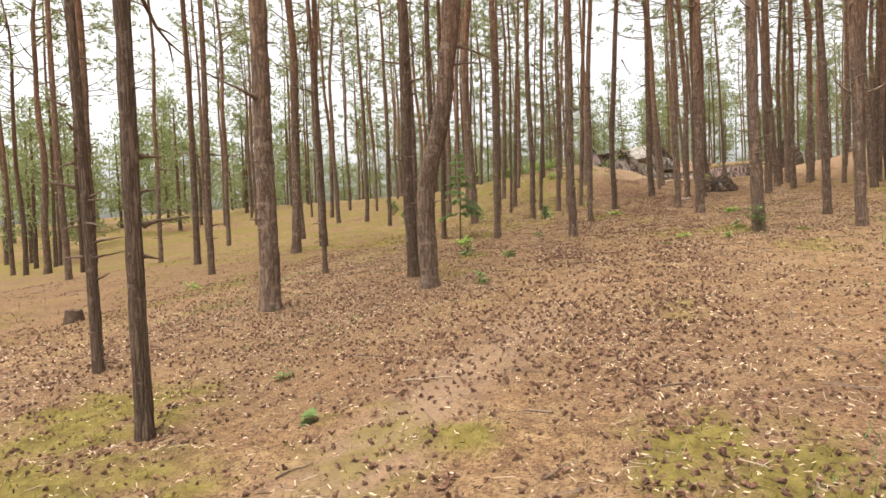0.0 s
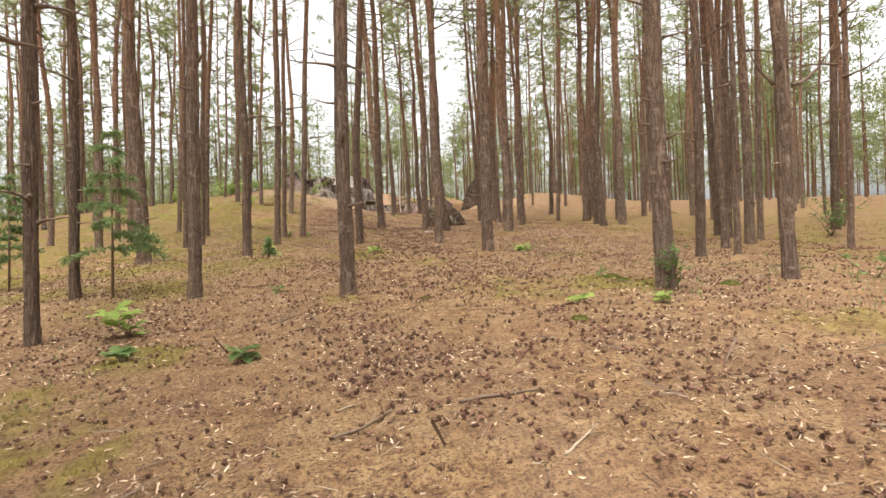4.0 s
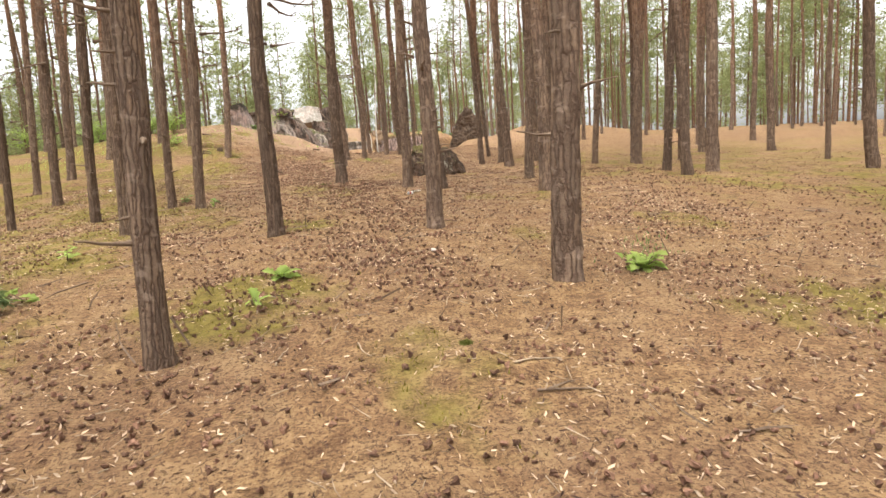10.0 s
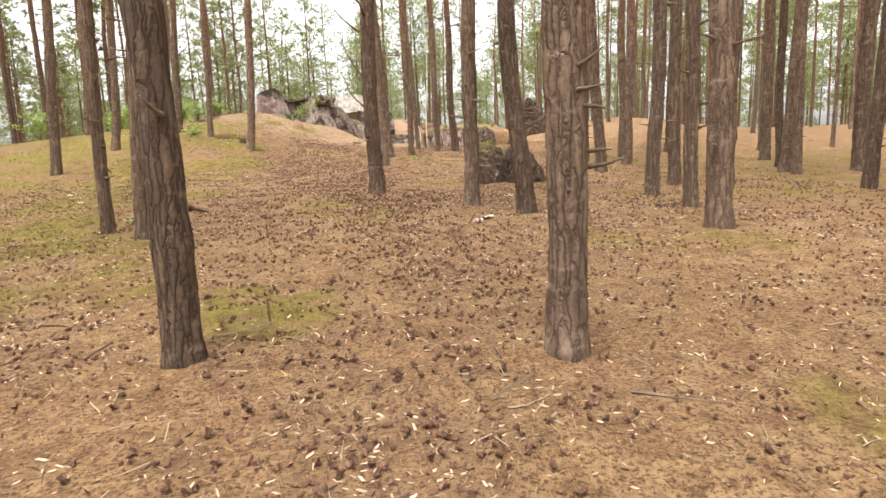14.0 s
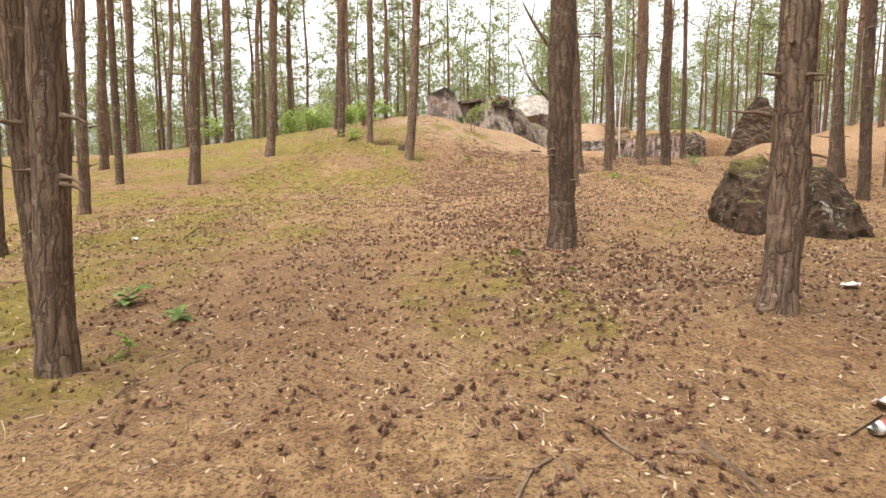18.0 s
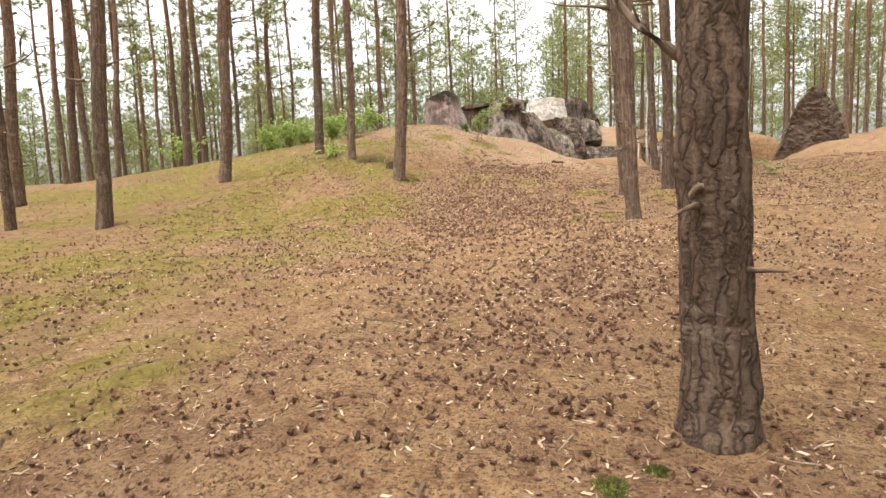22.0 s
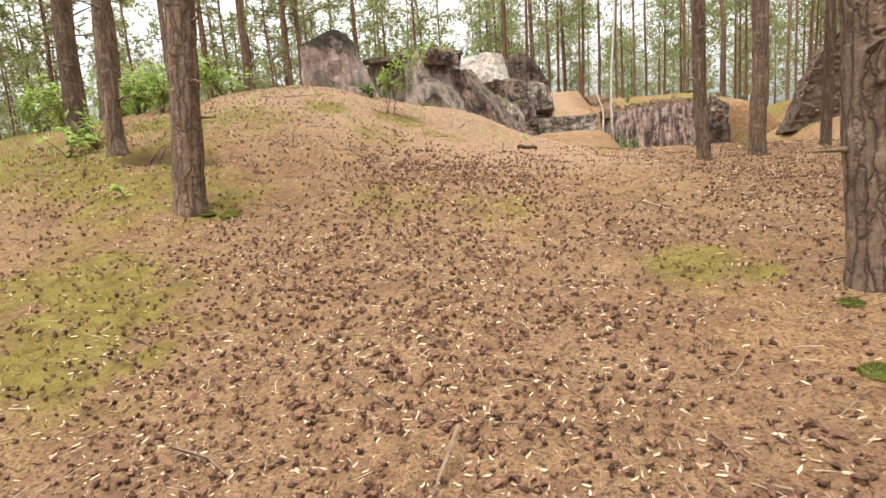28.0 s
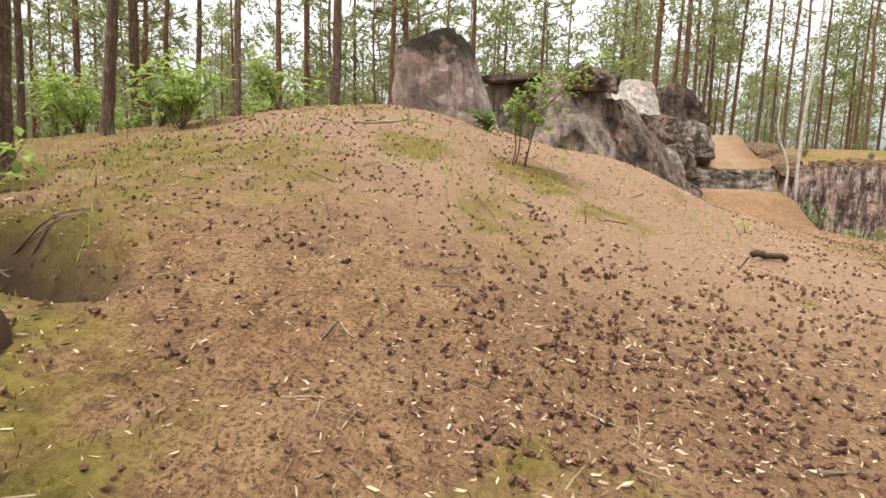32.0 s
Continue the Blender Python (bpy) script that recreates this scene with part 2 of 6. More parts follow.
def make_floor():
    mat, nt, bsdf = nodes_of("needle_litter", 0.95, 0.1)
    c = coords(nt)
    broad = noise_of(nt, c, 0.55, 5)
    mid = noise_of(nt, c, 7.0, 9, 0.8)
    fine = noise_of(nt, c, 42.0, 6, 0.8)
    n1 = noise_of(nt, c, 14.0, 4, 0.7, (1, 7, 1))
    n2 = noise_of(nt, c, 14.0, 4, 0.7, (7, 1, 1))
    base = ramp(nt, mid, [(0.34, (0.060, 0.031, 0.018)), (0.44, (0.150, 0.086, 0.042)), (0.53, (0.246, 0.153, 0.075)), (0.64, (0.355, 0.235, 0.122))])
    base = mix(nt, ramp(nt, broad, grey((0.35, 0.0), (0.7, 0.55))), base, (0.180, 0.098, 0.055))
    straw = noise_of(nt, c, 1.6, 6, 0.7)
    base = mix(nt, ramp(nt, straw, grey((0.48, 0.0), (0.64, 0.6))), base, (0.275, 0.182, 0.098))
    duff = mix(nt, ramp(nt, fine, grey((0.35, 0.0), (0.65, 1.0))), (0.070, 0.038, 0.028), (0.200, 0.116, 0.074))
    base = mix(nt, ramp(nt, mix(nt, 0.5, attribute(nt, "duff"), mid, "OVERLAY"), grey((0.25, 0.0), (0.8, 0.36))), base, duff)
    streak = mix(nt, 1.0, n1, n2, "LIGHTEN")
    base = mix(nt, ramp(nt, streak, grey((0.57, 0.0), (0.66, 0.6))), base, (0.340, 0.222, 0.115))
    base = mix(nt, ramp(nt, fine, grey((0.50, 0.0), (0.57, 0.9))), base, (0.066, 0.034, 0.021))
    sand = mix(nt, ramp(nt, mid, grey((0.38, 0), (0.65, 1.0))), (0.352, 0.240, 0.170), (0.222, 0.141, 0.096))
    base = mix(nt, ramp(nt, attribute(nt, "bare"), grey((0.1, 0), (0.9, 0.55))), base, sand)
    green = ramp(nt, mid, [(0.3, (0.046, 0.036, 0.011)), (0.46, (0.122, 0.096, 0.022)), (0.58, (0.175, 0.142, 0.034)), (0.70, (0.225, 0.168, 0.066))])
    patch = mix(nt, 0.45, attribute(nt, "moss"), mid, "OVERLAY")
    base = mix(nt, ramp(nt, patch, grey((0.2, 0), (0.7, 0.85))), base, green)
    # near-black brown laid over the floor colour in the hollows
    base = mix(nt, attribute(nt, "hollow_dark"), base, mix(nt, fine, (0.022, 0.013, 0.009), (0.070, 0.042, 0.028)))
    nt.links.new(base, bsdf.inputs["Base Color"])
    h = mix(nt, 0.5, fine, streak)
    h = mix(nt, 0.35, h, mid)
    bump(nt, bsdf, h, 0.8, 0.03)
    return mat


def make_bark():
    """Long flaking plates parted by dark furrows, redder higher up."""
    mat, nt, bsdf = nodes_of("pine_bark", 0.95, 0.1)
    c = coords(nt)
    info = nt.nodes.new("ShaderNodeObjectInfo")
    shift = nt.nodes.new("ShaderNodeVectorMath")
    shift.operation = "MULTIPLY_ADD"
    nt.links.new(info.outputs["Random"], shift.inputs[0])
    shift.inputs[1].default_value = (31, 17, 53)
    nt.links.new(c, shift.inputs[2])
    v = shift.outputs["Vector"]
    wob = node(nt, "ShaderNodeTexNoise", Scale=6.0, Detail=3.0, Roughness=0.65)
    nt.links.new(v, wob.inputs["Vector"])
    warp = nt.nodes.new("ShaderNodeVectorMath")
    warp.operation = "MULTIPLY_ADD"
    nt.links.new(wob.outputs["Color"], warp.inputs[0])
    warp.inputs[1].default_value = (0.10, 0.10, 0.45)
    nt.links.new(v, warp.inputs[2])
    mp = node(nt, "ShaderNodeMapping", Scale=(1, 1, 0.16))
    nt.links.new(warp.outputs["Vector"], mp.inputs["Vector"])
    edge = node(nt, "ShaderNodeTexVoronoi", Scale=15.0)
    edge.feature = "DISTANCE_TO_EDGE"
    cell = node(nt, "ShaderNodeTexVoronoi", Scale=15.0)
    small = node(nt, "ShaderNodeTexVoronoi", Scale=34.0)
    small.feature = "DISTANCE_TO_EDGE"
    for vor in (edge, cell, small):
        nt.links.new(mp.outputs["Vector"], vor.inputs["Vector"])
    crack = ramp(nt, edge.outputs["Distance"], grey((0.0, 0.28), (0.11, 0.72), (0.32, 1.0)))
    flake = ramp(nt, small.outputs["Distance"], grey((0.0, 0.82), (0.12, 1.0)))
    crack = mix(nt, 0.7, crack, flake, "MULTIPLY")
    grain = noise_of(nt, v, 40.0, 6, 0.75, (1, 1, 0.35))
    patch = noise_of(nt, v, 2.2, 4)
    low = mix(nt, patch, (0.215, 0.150, 0.108), (0.335, 0.244, 0.176))
    tint = nt.nodes.new("ShaderNodeSeparateColor")
    nt.links.new(cell.outputs["Color"], tint.inputs[0])
    low = mix(nt, 0.55, low, mix(nt, tint.outputs[0], (0.165, 0.122, 0.090), (0.380, 0.258, 0.172)))
    high = mix(nt, patch, (0.44, 0.22, 0.115), (0.35, 0.20, 0.125))
    sep = nt.nodes.new("ShaderNodeSeparateXYZ")
    nt.links.new(c, sep.inputs[0])
    up = nt.nodes.new("ShaderNodeMath")
    up.operation = "MULTIPLY_ADD"
    nt.links.new(patch, up.inputs[0])
    up.inputs[1].default_value = 3.0
    nt.links.new(sep.outputs["Z"], up.inputs[2])
    rng = node(nt, "ShaderNodeMapRange")
    nt.links.new(up.outputs[0], rng.inputs["Value"])
    rng.inputs["From Min"].default_value, rng.inputs["From Max"].default_value = 4.5, 8.5
    col = mix(nt, rng.outputs["Result"], low, high)
    streaks = noise_of(nt, v, 26.0, 5, 0.7, (1, 1, 0.07))
    col = mix(nt, ramp(nt, streaks, grey((0.44, 0), (0.6, 0.5))), col, (0.15, 0.10, 0.08))
    col = mix(nt, ramp(nt, grain, grey((0.46, 0), (0.62, 0.45))), col, (0.14, 0.095, 0.075))
    col = mix(nt, crack, (0.075, 0.047, 0.036), col)
    scar = noise_of(nt, v, 4.2, 4, 0.65, (1.0, 1.0, 2.1))
    col = mix(nt, ramp(nt, scar, grey((0.58, 0), (0.70, 0.55))), col, (0.085, 0.055, 0.042))
    col = mix(nt, ramp(nt, scar, grey((0.33, 0.5), (0.43, 0.0))), col, (0.40, 0.30, 0.235))
    tone = node(nt, "ShaderNodeHueSaturation")
    val = node(nt, "ShaderNodeMapRange")
    nt.links.new(info.outputs["Random"], val.inputs["Value"])
    val.inputs["To Min"].default_value, val.inputs["To Max"].default_value = 0.68, 1.1
    nt.links.new(val.outputs["Result"], tone.inputs["Value"])
    nt.links.new(col, tone.inputs["Color"])
    nt.links.new(tone.outputs["Color"], bsdf.inputs["Base Color"])
    bump(nt, bsdf, mix(nt, 0.15, mix(nt, 0.22, crack, grain), ramp(nt, scar, grey((0.4, 1), (0.66, 0)))), 1.0, 0.03)
    return mat


def make_leaf(name, a, b, glow=0.45):
    """Thin leaves that let light through, with a colour of their own per leaf and plant."""
    mat = bpy.data.materials.new(name)
    mat.use_nodes = True
    nt = mat.node_tree
    nt.nodes.remove(nt.nodes["Principled BSDF"])
    geo = nt.nodes.new("ShaderNodeNewGeometry")
    info = nt.nodes.new("ShaderNodeObjectInfo")
    f = nt.nodes.new("ShaderNodeMath")
    f.operation = "MULTIPLY_ADD"
    f.inputs[1].default_value = 0.6
    half = nt.nodes.new("ShaderNodeMath")
    half.operation = "MULTIPLY"
    half.inputs[1].default_value = 0.4
    nt.links.new(info.outputs["Random"], half.inputs[0])
    nt.links.new(geo.outputs["Random Per Island"], f.inputs[0])
    nt.links.new(half.outputs[0], f.inputs[2])
    col = mix(nt, f.outputs[0], a, b)
    d = nt.nodes.new("ShaderNodeBsdfDiffuse")
    tr = nt.nodes.new("ShaderNodeBsdfTranslucent")
    ms = nt.nodes.new("ShaderNodeMixShader")
    ms.inputs[0].default_value = glow
    nt.links.new(col, d.inputs["Color"])
    nt.links.new(col, tr.inputs["Color"])
    nt.links.new(d.outputs[0], ms.inputs[1])
    nt.links.new(tr.outputs[0], ms.inputs[2])
    nt.links.new(ms.outputs[0], nt.nodes["Material Output"].inputs["Surface"])
    return mat


def make_plain(name, a, b, scale=8.0, rough=0.9, relief=0.3, island=False, stretch=None):
    mat, nt, bsdf = nodes_of(name, rough, 0.2)
    c = coords(nt)
    n = noise_of(nt, c, scale, 6, 0.65, stretch)
    fine = noise_of(nt, c, scale * 9, 4)
    col = mix(nt, ramp(nt, n, grey((0.3, 0), (0.7, 1))), a, b)
    col = mix(nt, ramp(nt, fine, grey((0.5, 0), (0.75, 0.4))), col, tuple(0.5 * v for v in a))
    if island:
        geo = nt.nodes.new("ShaderNodeNewGeometry")
        tone = nt.nodes.new("ShaderNodeHueSaturation")
        val = node(nt, "ShaderNodeMapRange")
        nt.links.new(geo.outputs["Random Per Island"], val.inputs["Value"])
        val.inputs["To Min"].default_value, val.inputs["To Max"].default_value = 0.5, 1.35
        nt.links.new(val.outputs["Result"], tone.inputs["Value"])
        nt.links.new(col, tone.inputs["Color"])
        col = tone.outputs["Color"]
    nt.links.new(col, bsdf.inputs["Base Color"])
    bump(nt, bsdf, mix(nt, 0.4, n, fine), relief, 0.03)
    return mat


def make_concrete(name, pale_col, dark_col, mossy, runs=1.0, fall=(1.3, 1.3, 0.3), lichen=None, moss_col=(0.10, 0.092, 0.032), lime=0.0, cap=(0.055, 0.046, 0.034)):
    """Broken wartime concrete: stained, streaked, with moss and earth on its upper faces."""
    mat, nt, bsdf = nodes_of(name, 0.92, 0.2)
    c = coords(nt)
    big = noise_of(nt, c, 1.3, 6, 0.65)
    mid = noise_of(nt, c, 5.0, 7, 0.7)
    fine = noise_of(nt, c, 38.0, 5, 0.7)
    drip = noise_of(nt, c, 2.6, 7, 0.7, fall)
    blot = noise_of(nt, c, 2.0, 8, 0.75)
    tintn = noise_of(nt, c, 1.1, 4, 0.6)
    col = mix(nt, ramp(nt, mid, grey((0.35, 0), (0.65, 1))), pale_col, tuple(0.6 * v for v in pale_col))
    col = mix(nt, ramp(nt, tintn, grey((0.45, 0), (0.62, 0.25))), col, (1.05 * pale_col[0], 0.72 * pale_col[1], 0.62 * pale_col[2]))
    col = mix(nt, ramp(nt, drip, grey((0.45, 0), (0.56, 0.8 * runs))), col, dark_col)
    col = mix(nt, ramp(nt, blot, grey((0.52, 0), (0.60, 0.9 * runs))), col, tuple(0.9 * v for v in dark_col))
    col = mix(nt, ramp(nt, big, grey((0.54, 0), (0.66, 0.5))), col, tuple(1.5 * v for v in dark_col))
    col = mix(nt, ramp(nt, fine, grey((0.55, 0), (0.72, 0.6))), col, (0.07, 0.06, 0.05))
    geo = nt.nodes.new("ShaderNodeNewGeometry")
    sep = nt.nodes.new("ShaderNodeSeparateXYZ")
    nt.links.new(geo.outputs["Normal"], sep.inputs[0])
    growth = nt.nodes.new("ShaderNodeMath")
    growth.operation = "MULTIPLY_ADD"
    nt.links.new(mid, growth.inputs[0])
    growth.inputs[1].default_value = 0.9
    nt.links.new(sep.outputs["Z"], growth.inputs[2])
    cover = mix(nt, ramp(nt, fine, grey((0.35, 0), (0.65, 1))), tuple(0.45 * v for v in moss_col), moss_col)
    lo = 1.35 - 0.75 * mossy
    col = mix(nt, ramp_over(nt, growth.outputs[0], lo, lo + 0.25), col, cover)
    if lime:
        wash = noise_of(nt, c, 3.1, 8, 0.8, (1.6, 1.6, 0.5))
        col = mix(nt, ramp(nt, wash, grey((0.58, 0), (0.66, lime))), col, (0.46, 0.42, 0.35))
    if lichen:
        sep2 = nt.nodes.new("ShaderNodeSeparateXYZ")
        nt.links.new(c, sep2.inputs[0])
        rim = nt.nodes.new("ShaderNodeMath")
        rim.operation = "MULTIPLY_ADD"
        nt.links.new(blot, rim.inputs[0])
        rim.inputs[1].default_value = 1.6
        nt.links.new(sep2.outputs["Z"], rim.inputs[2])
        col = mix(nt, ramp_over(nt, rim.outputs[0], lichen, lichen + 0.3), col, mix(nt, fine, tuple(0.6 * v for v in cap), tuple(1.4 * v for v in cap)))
    nt.links.new(col, bsdf.inputs["Base Color"])
    bump(nt, bsdf, mix(nt, 0.5, mid, fine), 0.8, 0.06)
    return mat


def ramp_over(nt, fac, lo, hi):
    m = node(nt, "ShaderNodeMapRange")
    nt.links.new(fac, m.inputs["Value"])
    m.inputs["From Min"].default_value, m.inputs["From Max"].default_value = lo, hi
    return m.outputs["Result"]


FLOOR = make_floor()
BARK = make_bark()
NEEDLE = make_leaf("pine_needles", (0.175, 0.198, 0.082), (0.350, 0.365, 0.175), 0.55)
LEAF = make_leaf("broad_leaves", (0.23, 0.31, 0.080), (0.40, 0.50, 0.15), 0.6)
DULL_LEAF = make_leaf("dull_leaves", (0.11, 0.17, 0.06), (0.22, 0.30, 0.11), 0.45)
FIR = make_leaf("young_fir_needles", (0.14, 0.20, 0.08), (0.27, 0.34, 0.15), 0.4)
CUSHION = make_leaf("moss_cushion_blades", (0.075, 0.085, 0.02), (0.16, 0.165, 0.045), 0.25)
MOSSY = make_leaf("moss_blades", (0.125, 0.106, 0.02), (0.245, 0.200, 0.05), 0.3)
DEADWOOD = make_plain("dead_wood", (0.24, 0.17, 0.12), (0.125, 0.085, 0.062), 14, 0.9, 0.5, stretch=(1, 1, 0.3))
PALEWOOD = make_plain("bleached_wood", (0.44, 0.34, 0.24), (0.30, 0.22, 0.15), 14, 0.85, 0.4)
CONE = make_plain("pine_cones", (0.112, 0.060, 0.040), (0.235, 0.128, 0.082), 60, 0.9, 0.3, island=True)
CHIP = make_plain("bark_flakes", (0.66, 0.51, 0.37), (0.34, 0.215, 0.125), 30, 0.85, 0.2, island=True)
ROTTEN = make_plain("rotten_stump", (0.13, 0.085, 0.055), (0.06, 0.042, 0.03), 12, 0.95, 0.7)
BIRCH = make_plain("birch_bark", (0.66, 0.62, 0.56), (0.30, 0.26, 0.22), 3, 0.8, 0.3, stretch=(0.6, 0.6, 4))
CONCRETE = make_concrete("stained_concrete", (0.40, 0.34, 0.295), (0.06, 0.050, 0.043), 0.55, 1.0, lime=0.55)
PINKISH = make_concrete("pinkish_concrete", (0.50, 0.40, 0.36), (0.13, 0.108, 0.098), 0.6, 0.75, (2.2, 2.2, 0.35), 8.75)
WHITE = make_concrete("pale_concrete", (0.60, 0.55, 0.49), (0.26, 0.23, 0.20), 0.0, 0.6)
DARK = make_concrete("sooty_concrete", (0.215, 0.160, 0.130), (0.036, 0.027, 0.022), 0.35, lime=0.7)
BOULDER = make_concrete("mossy_concrete", (0.095, 0.058, 0.036), (0.024, 0.015, 0.010), 0.12, 0.95, (4.0, 4.0, 0.4), 4.92, (0.175, 0.155, 0.050), 0.85, (0.115, 0.100, 0.034))
STREAKED = make_concrete("streaked_concrete", (0.50, 0.385, 0.335), (0.060, 0.038, 0.033), 0.4, 1.15, (2.2, 2.2, 0.32), lime=0.9)
TURF = make_plain("hanging_turf", (0.16, 0.10, 0.06), (0.075, 0.05, 0.028), 5, 0.95, 0.9)
EARTH = make_plain("root_earth", (0.060, 0.042, 0.031), (0.125, 0.086, 0.060), 4, 0.95, 0.9)
STRAW = make_plain("dry_needles", (0.36, 0.235, 0.125), (0.25, 0.15, 0.075), 30, 0.9, 0.1, island=True)
BITS = make_plain("bark_crumbs", (0.085, 0.047, 0.035), (0.05, 0.03, 0.022), 40, 0.95, 0.2, island=True)
DARKSTRAW = make_plain("dark_needles", (0.10, 0.06, 0.038), (0.15, 0.09, 0.052), 30, 0.9, 0.1, island=True)
CAN = make_plain("can_paint", (0.70, 0.70, 0.68), (0.58, 0.58, 0.56), 30, 0.35, 0.1)
CANBAND = make_plain("can_band_paint", (0.45, 0.12, 0.10), (0.35, 0.10, 0.09), 30, 0.4, 0.1)
METAL, _, metal_bsdf = nodes_of("dull_metal", 0.4)
metal_bsdf.inputs["Metallic"].default_value = 1.0
metal_bsdf.inputs["Base Color"].default_value = (0.55, 0.55, 0.56, 1)
PAPER = make_plain("wrinkled_paper", (0.75, 0.72, 0.68), (0.60, 0.55, 0.50), 20, 0.7, 0.6)

# ---- mesh helpers ----
def mesh_of(name, verts, faces, mats, flat=False, slots=None):
    me = bpy.data.meshes.new(name)
    me.from_pydata([tuple(v) for v in verts], [], [tuple(int(i) for i in f) for f in faces])
    for m in mats if isinstance(mats, (list, tuple)) else [mats]:
        me.materials.append(m)
    if slots is not None:
        me.polygons.foreach_set("material_index", np.asarray(slots, np.int32))
    if not flat:
        me.polygons.foreach_set("use_smooth", np.ones(len(me.polygons), bool))
    me.update()
    return me


def big_mesh(name, verts, tris, mat, smooth_shade=False):
    """A mesh of many triangles from arrays."""
    me = bpy.data.meshes.new(name)
    verts, tris = np.asarray(verts, np.float32), np.asarray(tris, np.int32)
    me.vertices.add(len(verts))
    me.vertices.foreach_set("co", verts.ravel())
    me.loops.add(tris.size)
    me.loops.foreach_set("vertex_index", tris.ravel())
    me.polygons.add(len(tris))
    me.polygons.foreach_set("loop_start", np.arange(0, tris.size, tris.shape[1], dtype=np.int32))
    me.polygons.foreach_set("use_smooth", np.full(len(tris), smooth_shade))
    me.materials.append(mat)
    me.update(calc_edges=True)
    me.validate()
    return me


def part(name, data, parent, label=""):
    ob = new(name, data)
    ob.parent = parent
    if label:
        ob["label"] = label
    return ob


class Soup:
    """Vertices and faces that grow into one mesh."""

    def __init__(self):
        self.v, self.f, self.m = [], [], []

    def tube(self, points, radii, n=6, slot=0, cap=True):
        pts = [Vector(p) for p in points]
        start = len(self.v)
        for i, p in enumerate(pts):
            d = (pts[min(i + 1, len(pts) - 1)] - pts[max(i - 1, 0)]).normalized()
            a = d.orthogonal().normalized() if abs(d.z) < 0.9 else Vector((1, 0, 0)).cross(d).normalized()
            b = d.cross(a)
            for k in range(n):
                t = 2 * math.pi * k / n
                self.v.append(p + (a * math.cos(t) + b * math.sin(t)) * radii[i])
        for i in range(len(pts) - 1):
            for k in range(n):
                q = start + i * n
                self.f.append((q + k, q + (k + 1) % n, q + n + (k + 1) % n, q + n + k))
                self.m.append(slot)
        if cap:
            self.f.append(tuple(start + (len(pts) - 1) * n + k for k in range(n)))
            self.f.append(tuple(start + k for k in reversed(range(n))))
            self.m += [slot, slot]

    def face(self, pts, slot=0):
        s = len(self.v)
        self.v += [Vector(p) for p in pts]
        self.f.append(tuple(range(s, s + len(pts))))
        self.m.append(slot)

    def leaf(self, at, way, up, length, width, slot=0, fold=0.15):
        """A pointed leaf of two halves folded along its rib."""
        way, up = way.normalized(), up.normalized()
        side = way.cross(up).normalized()
        s = len(self.v)
        self.v += [at, at + way * length * 0.45 + side * width * 0.5 + up * fold * width, at + way * length - up * 0.1 * length, at + way * length * 0.45 - side * width * 0.5 + up * fold * width]
        self.f += [(s, s + 1, s + 2), (s, s + 2, s + 3)]
        self.m += [slot, slot]

    def mesh(self, name, mats, flat=False):
        return mesh_of(name, self.v, self.f, mats, flat, self.m)


def rand_dir(r):
    z = r.uniform(-1, 1)
    a = r.uniform(0, 2 * math.pi)
    s = math.sqrt(1 - z * z)
    return Vector((s * math.cos(a), s * math.sin(a), z))


# ---- pines ----
TALL = 18.5


def stem_line(seed, z, crook=0.0):
    """The middle of a stem at height z: a slow sway and, at some, a crook."""
    r = random.Random(seed)
    bend = [(r.uniform(-1, 1), r.uniform(-1, 1)) for _ in range(4)]
    s = z / TALL
    cx = 0.30 * s * math.sin(3.0 * s * math.pi + bend[0][0] * 3) * bend[1][0] + 0.15 * bend[2][0] * math.sin(6 * s) + 0.045 * bend[3][0] * math.sin(23 * s + 2 * bend[1][1]) * min(1, z)
    cy = 0.30 * s * math.sin(2.6 * s * math.pi + bend[0][1] * 3) * bend[1][1] + 0.15 * bend[2][1] * math.sin(6 * s) + 0.045 * bend[3][1] * math.sin(21 * s + 2 * bend[1][0]) * min(1, z)
    return cx + crook * (min(max(z - 1.1, 0), 3.2) + 0.2 * math.sin(z * 2.6) * min(1, z)), cy


STEM_SEEDS = {}


